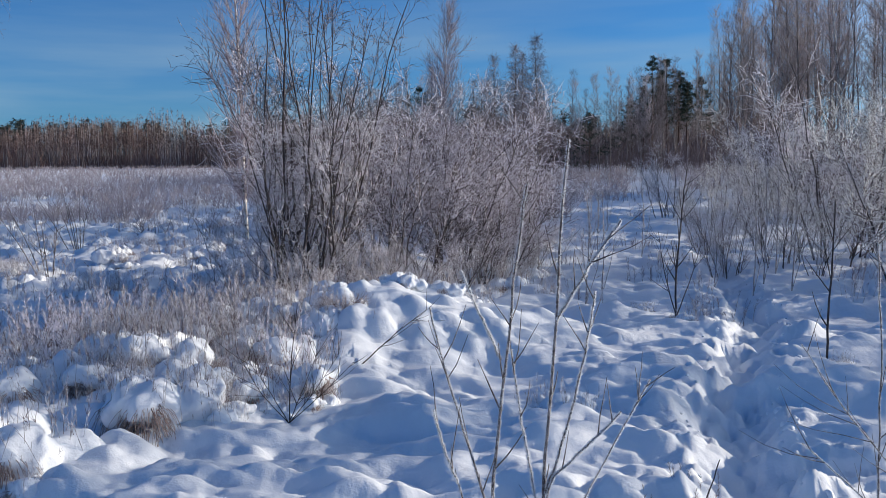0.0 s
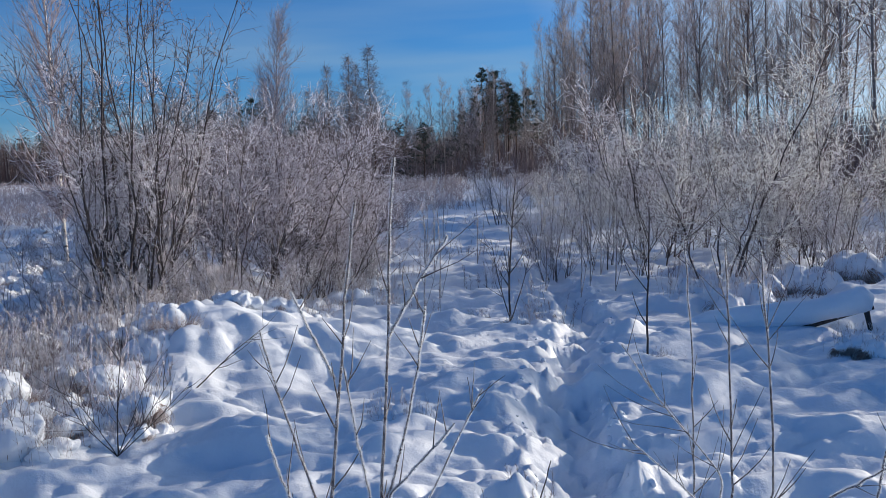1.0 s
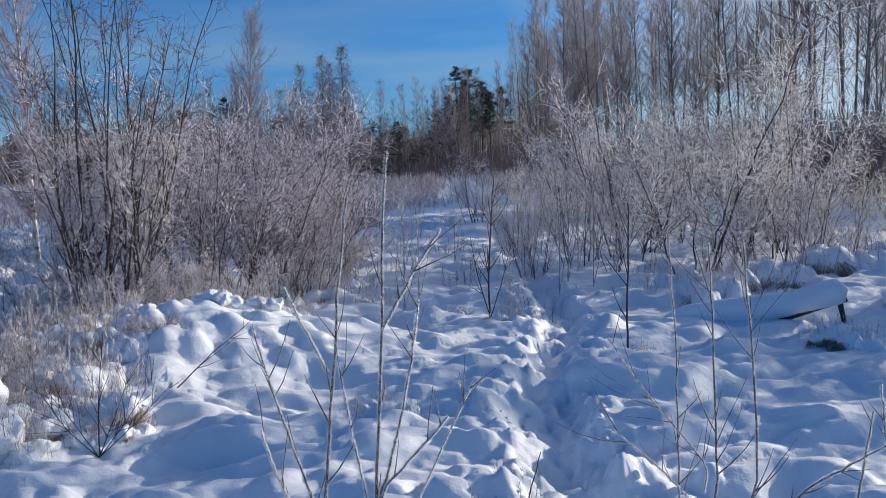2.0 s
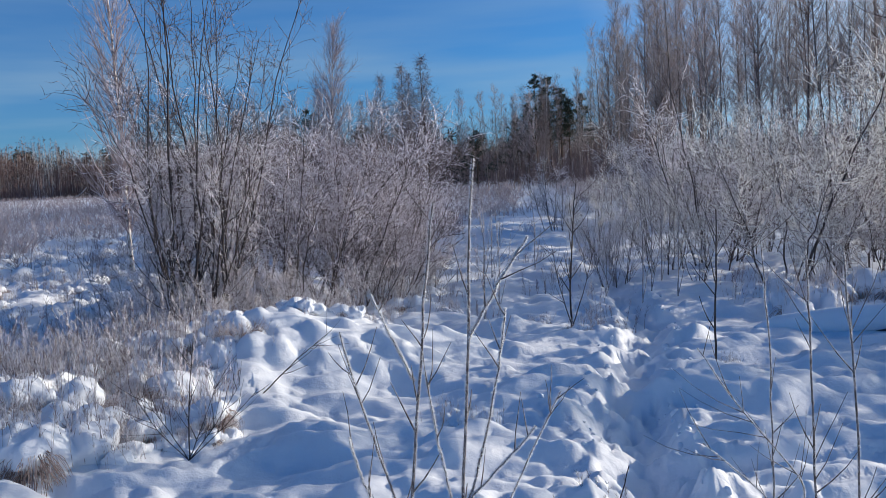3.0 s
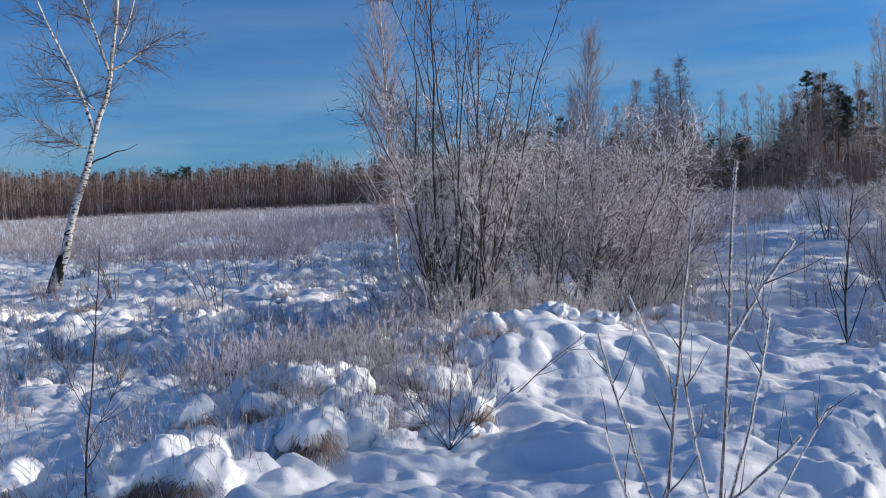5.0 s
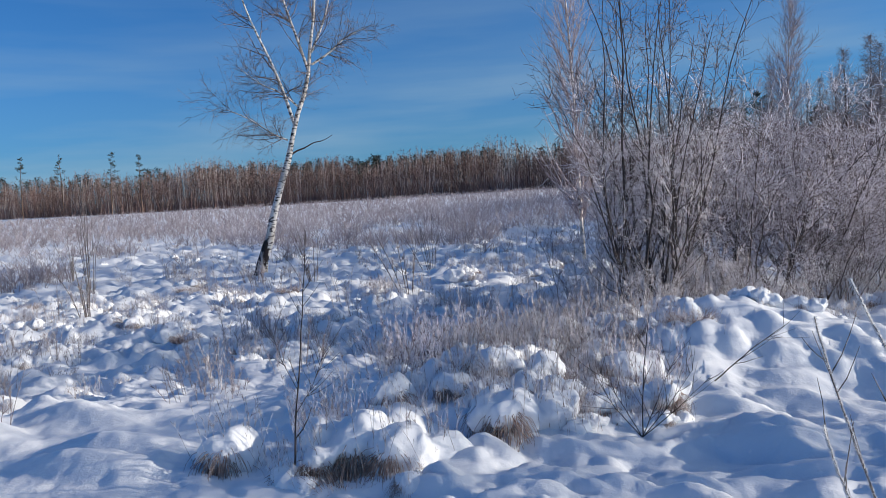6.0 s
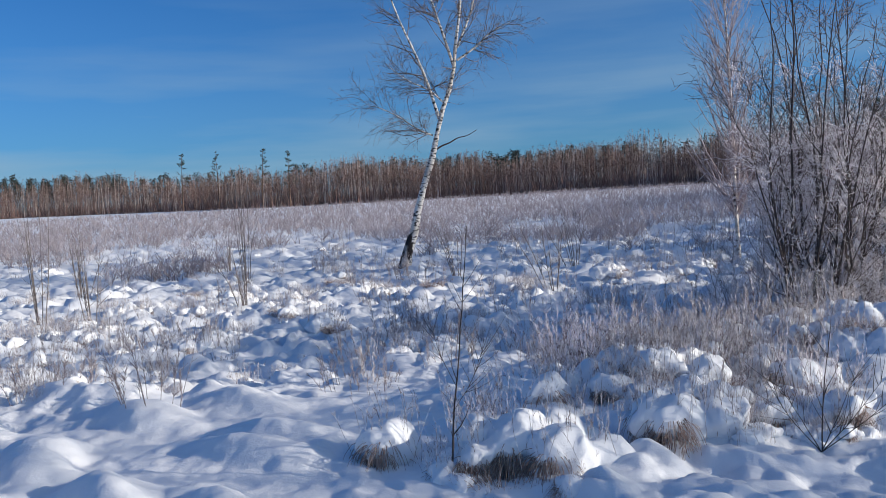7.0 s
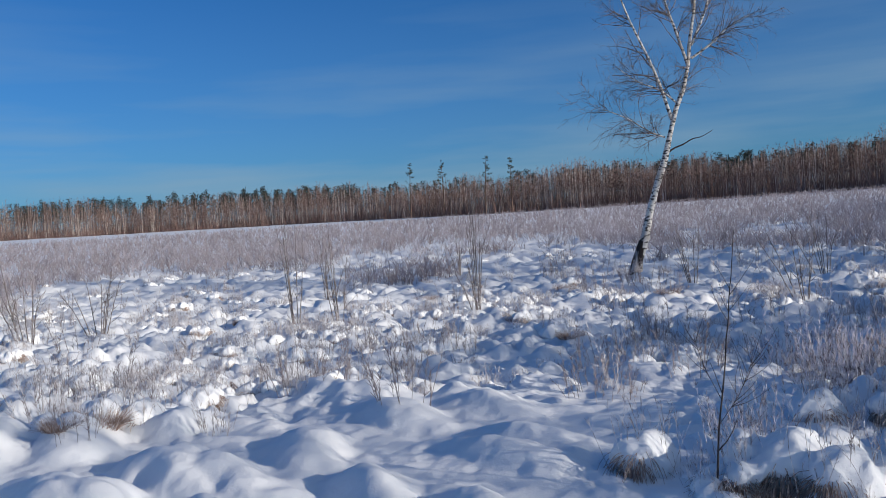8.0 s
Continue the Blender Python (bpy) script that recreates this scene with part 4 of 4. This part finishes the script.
def cap_mesh(g, knobs):
    """Hoods of settled snow over the knobs (x, y, radius), melted together."""
    bm = bmesh.new()
    for x, y, r in knobs:
        for k in range(6):
            a, d = g.uniform(0, 6.28), 0.0 if k == 0 else r * g.uniform(0.4, 0.95)
            s = r if k == 0 else r * g.uniform(0.3, 0.65)
            m = Matrix.Translation((x + math.cos(a) * d, y + math.sin(a) * d + 0.2 * r, r * (0.45 if k == 0 else g.uniform(0.2, 0.85)))) @ Matrix.Diagonal((s * g.uniform(0.85, 1.1), s, s * g.uniform(0.75, 0.95), 1))
            bmesh.ops.create_icosphere(bm, subdivisions=3, radius=1.0, matrix=m)
    me = bpy.data.meshes.new("snow_cap")
    bm.to_mesh(me)
    bm.free()
    ob = bpy.data.objects.new("shaping", me)
    scene.collection.objects.link(ob)
    md = ob.modifiers.new("melt", "REMESH")
    md.mode, md.voxel_size, md.use_smooth_shade = "VOXEL", 0.021, True
    sm = ob.modifiers.new("soften", "SMOOTH")
    sm.factor, sm.iterations = 0.5, 4
    done = bpy.data.meshes.new_from_object(ob.evaluated_get(bpy.context.evaluated_depsgraph_get()))
    bpy.data.objects.remove(ob)
    co = np.zeros(len(done.vertices) * 3)
    done.vertices.foreach_get("co", co)
    co = co.reshape(-1, 3)
    f = 7.5
    co += 0.055 * np.stack([fbm(co[:, 1] * f, co[:, 2] * f, 5, 3), fbm(co[:, 0] * f + 9, co[:, 2] * f, 6, 3), fbm(co[:, 0] * f, co[:, 1] * f + 5, 7, 3)], 1)
    done.vertices.foreach_set("co", co.ravel())
    done.materials.clear()
    done.materials.append(SNOW)
    done.polygons.foreach_set("use_smooth", np.ones(len(done.polygons), dtype=bool))
    done.update()
    return done


def hanging(g, x, y, r, n):
    """A fountain of dead blades that arches out of the open side of a hood and hangs to the snow."""
    a = g.normal(-1.57, 0.75, n)
    d = r * 0.5 * np.sqrt(g.random(n))
    start = np.stack([x + np.cos(a) * d, y + np.sin(a) * d - 0.2 * r, r * g.uniform(0.05, 0.75, n)], 1)
    way = np.stack([np.cos(a) * g.uniform(0.5, 1.3, n), np.sin(a) * g.uniform(0.5, 1.3, n), g.uniform(0.2, 0.9, n)], 1)
    return run(g, start, way, r * g.uniform(0.8, 1.6, n), 5, -3.2, 0.12), taper(np.full(n, 0.0024), 5, 0.4), 3


def tussock(x, y, seed, knobs, stalk_n, stalk_h, label, group):
    g = np.random.default_rng(seed)
    ob = thing("snow_tussock", x, y, ground(x, y), label, "tussock", group)
    cap = new("snow_cap", cap_mesh(g, knobs))
    cap.parent = ob
    cap["label"] = "rounded hoods of settled snow"
    tagged(mesh_object("thatch", *tube_data([hanging(g, kx, ky, r, int(1000 * r)) for kx, ky, r in knobs[::2]]), GRASS, ob, "matted brown grass in the hollow under the snow"), kind="stuff")
    at = np.array(knobs)[g.integers(0, len(knobs), stalk_n)]
    start = np.stack([at[:, 0] + g.normal(0, 0.6, stalk_n) * at[:, 2], at[:, 1] + g.normal(0, 0.6, stalk_n) * at[:, 2], np.zeros(stalk_n)], 1)
    p = run(g, start, g.normal(0, 0.16, (stalk_n, 3)) * np.array([1, 1, 0]) + np.array([0, 0, 1.0]), at[:, 2] * 1.2 + stalk_h * g.uniform(0.3, 1.0, stalk_n), 4, 0.0, 0.07)
    b, br = grow(g, p, taper(np.full(stalk_n, 0.0022), 4, 0.5), stalk_n * 4, 0.55, 1.0, stalk_h * 0.22, 34, 2, 0.3, 0.1, 0.9, 0.0019)
    tagged(mesh_object("stalk_tuft", *tube_data([(p, taper(np.full(stalk_n, 0.0022), 4, 0.5), 3), (b, br, 3)]), GRASS_FROST, ob, "frosted stalks poking through the snow"), kind="stuff")
    return ob


LABEL = "grass tussock under rounded pillows of fresh snow"
tus = [tussock(-1.75, 4.6, 501, ((0.0, 0.0, 0.17), (0.2, 0.12, 0.14), (-0.2, 0.1, 0.13)), 60, 0.26, LABEL, "snow-capped tussocks"),
       tussock(-2.45, 4.0, 502, ((0.0, 0.0, 0.2), (-0.3, 0.05, 0.16), (0.26, -0.06, 0.17), (0.1, 0.25, 0.17), (-0.15, -0.2, 0.12), (0.45, 0.12, 0.13)), 80, 0.24, LABEL, "snow-capped tussocks"),
       tussock(-3.25, 3.85, 503, ((0.0, 0.0, 0.17),), 26, 0.24, LABEL, "snow-capped tussocks"),
       tussock(-2.1, 5.4, 504, ((0.0, 0.0, 0.16), (0.28, 0.1, 0.14), (-0.25, 0.12, 0.15), (0.05, 0.3, 0.14)), 110, 0.32, LABEL, "snow-capped tussocks"),
       tussock(-1.3, 5.1, 505, ((0.0, 0.0, 0.13), (0.2, 0.05, 0.1)), 36, 0.22, LABEL, "snow-capped tussocks")]
rng = np.random.default_rng(61)
for k, (x, y, s) in enumerate(((-2.78, 3.82, 0.75), (-2.2, 3.86, 0.85), (-2.02, 3.72, 0.6), (-1.95, 4.75, 0.8), (-1.5, 4.78, 0.7), (-1.86, 5.2, 0.85), (-1.55, 5.25, 0.8), (-2.12, 5.08, 0.7), (-1.18, 4.98, 0.7), (-0.92, 5.02, 0.55),
                               (-1.9, 5.8, 0.8), (-1.5, 5.7, 0.75), (-1.3, 6.05, 0.7), (-1.75, 6.25, 0.8), (-2.3, 6.1, 0.8), (-2.55, 6.5, 0.75), (-1.9, 6.75, 0.8), (-1.4, 6.5, 0.7), (-2.4, 5.55, 0.7), (-3.9, 7.0, 0.7), (-3.6, 6.8, 0.65), (-3.2, 6.5, 0.6),
                               (-3.0, 5.6, 0.5), (-2.7, 7.2, 0.8), (-2.2, 7.4, 0.8))):
    put_copy(tus[(k * 3 + 1) % 5], x, y, (67 * k) % 130 - 65, s * 0.75, 0.04)
for k in range(20):
    x, y = rng.uniform(-2.75, -0.95), rng.uniform(4.7, 6.6)
    put_copy(tus[k % 5], x, y, rng.uniform(-70, 70), rng.uniform(0.35, 1.0), 0.05)
for x, y, s in ((-1.35, 6.75, 0.6), (-0.95, 6.7, 0.5), (-1.55, 7.05, 0.7), (-0.6, 7.3, 0.45), (-1.1, 7.25, 0.55), (-0.2, 7.35, 0.5), (0.1, 7.7, 0.6), (-0.35, 7.75, 0.6), (-0.9, 7.9, 0.9), (-0.45, 8.0, 0.7), (-1.3, 7.7, 0.8), (0.0, 8.6, 0.7), (-0.2, 8.9, 0.8), (-0.75, 8.5, 0.8), (0.3, 9.2, 0.8), (0.15, 9.6, 0.7), (0.55, 9.9, 0.8), (0.7, 10.5, 0.75), (0.9, 11.2, 0.8), (0.95, 12.0, 0.8), (1.0, 13.0, 0.9), (-1.9, 8.0, 0.7), (-2.4, 8.1, 0.8), (-2.9, 8.6, 0.8), (1.05, 14.2, 0.9),
                (5.1, 8.6, 1.2), (5.6, 8.9, 1.3), (6.4, 8.8, 1.5), (7.0, 9.6, 1.6), (7.6, 9.0, 1.4), (6.0, 6.8, 1.0), (4.6, 8.9, 0.9)):
    put_copy(tus[int(rng.integers(0, 5))], x, y, rng.uniform(-80, 80), s, 0.05)
for k in range(290):
    az, r = rng.uniform(-82, -14), math.exp(rng.uniform(math.log(8.2), math.log(34)))
    x, y = at_az(az, r)
    if math.hypot(x + 12.4, y - 16.5) < 0.6 or (x > -3.5 and 7.5 < y < 12):
        continue
    put_copy(tus[int(rng.integers(0, 5))], x, y, rng.uniform(-10, 120), rng.uniform(0.35, 0.95), 0.06)


for x, y, s in ((0.55, 4.95, 0.5), (2.02, 7.75, 0.55), (1.5, 16.4, 0.9), (2.5, 5.6, 0.4), (1.75, 8.3, 0.35), (2.3, 8.1, 0.35), (4.1, 5.6, 0.55), (4.3, 8.0, 1.0), (4.7, 8.3, 1.1), (0.9, 9.4, 0.5), (3.3, 12.6, 0.7)):
    put_copy(tus[int(rng.integers(0, 5))], x, y, rng.uniform(0, 360), s, 0.03)


def grass_nest(x, y, seed, n, spread, height):
    """A hollow of bare brown grass that the snow has not covered."""
    g = np.random.default_rng(seed)
    ob = thing("grass_nest", x, y, ground(x, y), "hollow of matted brown grass open in the snow", "dry grass", "grass hollows")
    tagged(mesh_object("blade_tuft", *tube_data([blades(g, n, spread, height, 0.0034, 0.9)]), GRASS, ob), kind="stuff")
    tagged(mesh_object("frosted_tuft", *tube_data([blades(g, n // 3, spread * 1.2, height * 1.2, 0.003, 0.6)]), GRASS_FROST, ob), kind="stuff")
    return ob


nest = grass_nest(-7.25, 2.1, 571, 420, 0.2, 0.2)
put_copy(tus[1], -7.55, 2.25, 75, 1.2, 0.08)
for k, (x, y, s) in enumerate(((-7.1, 1.8, 0.6), (-2.45, 3.78, 0.8), (-2.0, 4.5, 0.7), (-1.62, 4.95, 0.75), (-1.35, 5.3, 0.7), (-2.2, 5.15, 0.8), (-1.85, 5.55, 0.8), (-1.2, 5.6, 0.7), (-1.0, 6.75, 0.7), (-9.4, 9.2, 0.8), (-10.6, 6.2, 0.8), (-7.6, 8.4, 0.7),
                               (-11.9, 13.4, 0.9), (-8.6, 12.2, 0.8), (-5.8, 9.6, 0.8), (-13.6, 11.0, 0.9), (0.52, 4.9, 0.4), (1.98, 7.7, 0.5), (6.2, 8.9, 1.3), (7.2, 9.3, 1.4))):
    put_copy(nest, x, y, 37 * k, s)


def weed_patch(name, x, y, seed, n, spread, height, mat, label, group=""):
    g = np.random.default_rng(seed)
    p, r, s = blades(g, n, spread, height, 0.0040, 0.10)
    b, br = grow(g, p, r, n * 13, 0.3, 1.0, height * 0.12, 38, 2, 0.2, 0.15, 0.9, 0.0028)
    ob = thing(name, x, y, ground(x, y), label, "dry weeds", group)
    tagged(mesh_object("stalk_tuft", *tube_data([(p, r, 3), (b, br, 3)]), mat, ob), kind="stuff")
    return ob


weeds = [weed_patch("weed_clump", -3.9, 7.4, 601, 34, 0.40, 0.66, TWIG_MAUVE, "upright clump of frosted purplish weed stalks", "weed clumps"),
         weed_patch("weed_clump", -2.3, 6.5, 602, 22, 0.45, 0.56, GRASS_FROST, "pale frosted clump of dry weed stalks", "weed clumps"),
         weed_patch("weed_clump", -1.7, 6.3, 603, 18, 0.35, 0.5, GRASS_FROST, "pale frosted clump of dry weed stalks", "weed clumps")]
for k, (x, y, s) in enumerate(((-2.9, 6.6, 1.0), (-2.0, 7.1, 0.9), (-1.4, 6.9, 0.8), (-3.4, 6.9, 0.8), (-3.0, 5.2, 0.7), (-3.2, 4.7, 0.6), (-2.9, 4.4, 0.6), (-5.6, 8.2, 0.7),
                               (-2.5, 5.8, 0.8), (-1.9, 5.8, 0.7), (-2.4, 4.9, 0.5), (-1.6, 5.2, 0.5), (-12.2, 15.9, 0.8), (-11.6, 16.8, 0.7))):
    put_copy(weeds[k % 3], x, y, 53 * k, s, 0.02)
for k in range(10):
    x, y = rng.uniform(-2.6, -1.0), rng.uniform(5.6, 7.0)
    put_copy(weeds[k % 3], x, y, 97 * k, rng.uniform(0.6, 0.95), 0.02)
for k, (x, y, s) in enumerate(((-3.1, 6.3, 0.9), (-2.8, 6.1, 0.85), (-3.3, 6.7, 0.8))):
    put_copy(weeds[0], x, y, 41 * k, s, 0.02)
stalks = [weed_patch("weed_clump", -6.5, 8.5, 611, 14, 0.3, 0.62, FIELD_TWIG, "sparse frosted weed stalks rising from the snow", "field weeds"),
          weed_patch("weed_clump", -8.5, 10.5, 612, 9, 0.22, 0.8, GRASS_FROST, "sparse frosted weed stalks rising from the snow", "field weeds"),
          weed_patch("weed_clump", -9.5, 7.5, 613, 20, 0.4, 0.45, FIELD_TWIG, "sparse frosted weed stalks rising from the snow", "field weeds")]
for k in range(170):
    az, r = rng.uniform(-82, -10), math.exp(rng.uniform(math.log(7.0), math.log(42)))
    x, y = at_az(az, r)
    if x > -3 and 7.5 < y < 12:
        continue
    put_copy(weeds[k % 3] if k < 8 else stalks[k % 3], x, y, rng.uniform(0, 360), rng.uniform(0.4, 1.15) * (0.6 if k < 8 else 1), 0.03)


for k, (x, y, s) in enumerate(((1.3, 9.0, 0.6), (2.6, 9.2, 0.7), (0.9, 10.5, 0.6), (2.3, 11.0, 0.7), (2.15, 8.0, 0.6), (2.55, 8.2, 0.7), (1.5, 12.5, 0.8), (2.8, 12.0, 0.8), (4.6, 10.4, 0.9), (5.2, 8.2, 0.7), (3.9, 8.6, 0.6), (0.78, 3.3, 0.35), (1.0, 3.5, 0.3), (2.0, 14.0, 0.9), (3.0, 15.5, 0.9))):
    put_copy(stalks[k % 3], x, y, 59 * k, s, 0.02)
sapling("lone_twig", 1.94, 2.39, [([(1.94, 2.38, -0.05), (1.943, 2.38, 0.41), (1.927, 2.393, 0.60), (1.921, 2.397, 0.72)], 0.006, 0.0035)], "short frosted shoot standing alone in the snow", BARK_GREY, 95, 4, "lone shoots", 1500, 0.08)
sapling("lone_twig", 1.66, 2.22, [([(1.64, 2.24, -0.05), (1.689, 2.197, 0.465), (1.703, 2.186, 0.588), (1.718, 2.175, 0.706)], 0.006, 0.003)], "short frosted shoot standing alone in the snow", BARK_GREY, 96, 4, "lone shoots", 1500, 0.08)
sapling("lone_twig", 1.1, 2.24, [([(1.05, 2.27, -0.05), (1.387, 2.041, 0.553), (1.474, 1.982, 0.623), (1.554, 1.922, 0.696)], 0.006, 0.003)], "frosted shoot bent low over the snow", BARK_GREY, 97, 5, "lone shoots", 1500, 0.08)
sapling("bent_twig", -0.55, 6.1, [([(-0.75, 5.9, 0.1), (-0.5, 6.15, 0.3), (-0.25, 6.35, 0.46)], 0.005, 0.0015)], "thin bare twig leaning out of the snow", BARK, 91, 8)
sapling("bent_twig", 0.74, 2.55, [([(0.72, 2.6, -0.05), (0.74, 2.55, 0.35), (0.80, 2.53, 0.57)], 0.004, 0.0015)], "thin bare twig leaning out of the snow", BARK, 92)


# ---- the fallen log under snow ----
def fallen_log():
    z = ground(4.5, 6.9)
    ob = thing("fallen_log", 4.5, 6.9, z, "fallen branch bowed under a thick cushion of snow", "log")
    mesh_object("wood", *tube_data([limb([(-0.3, 0.2, -0.12), (0.1, 0.0, 0.03), (0.32, -0.11, 0.12), (0.5, -0.2, 0.18)], 0.03, 0.024, 7, 10), limb([(0.44, -0.18, 0.16), (0.45, -0.2, 0.06), (0.47, -0.21, -0.05)], 0.026, 0.02, 7, 6)]), BARK, ob)
    c = limb([(-0.95, 0.5, 0.0), (-0.5, 0.3, 0.07), (0.0, 0.05, 0.12), (0.3, -0.1, 0.21), (0.5, -0.2, 0.28)], 0.10, 0.10, 16, 18)
    c[1][0] = np.interp(np.linspace(0, 1, 18), (0, 0.1, 0.45, 0.6, 0.9, 0.96, 1), (0.03, 0.10, 0.125, 0.115, 0.12, 0.10, 0.03)) + 0.02 * vnoise(np.arange(18) * 0.7, np.zeros(18), 8)
    mesh_object("snow_cap", *tube_data([c]), SNOW, ob, "thick rounded cushion of snow")


def snow_clods():
    """Broken lumps of snow thrown up along the trail."""
    g = np.random.default_rng(71)
    bm = bmesh.new()
    pts = trail_line(0.05)
    pts = pts[(pts[:, 1] > 2.4) & (pts[:, 1] < 11)]
    for k in range(190):
        x, y = pts[int(g.integers(0, len(pts)))] + np.array([(0.19 + abs(g.normal(0, 0.12))) * g.choice([-1, 1]), 0])
        q = 0.010 + 0.026 * g.random() ** 2
        m = Matrix.Translation((x, y, ground(x, y) - q * 0.1)) @ Euler(tuple(g.uniform(0, 6, 3))).to_matrix().to_4x4() @ Matrix.Diagonal((q, q * g.uniform(0.6, 1.1), q * g.uniform(0.5, 0.9), 1))
        made = bmesh.ops.create_icosphere(bm, subdivisions=2, radius=1.0, matrix=m)["verts"]
        for v in made:
            v.co += Vector(g.normal(0, q * 0.07, 3))
    me = bpy.data.meshes.new("snow_clods")
    bm.to_mesh(me)
    bm.free()
    me.materials.append(SNOW)
    me.polygons.foreach_set("use_smooth", np.ones(len(me.polygons), dtype=bool))
    tagged(new("snow_clods", me), "broken lumps of snow along the trodden trail", "snow", kind="stuff")


snow_clods()
fallen_log()
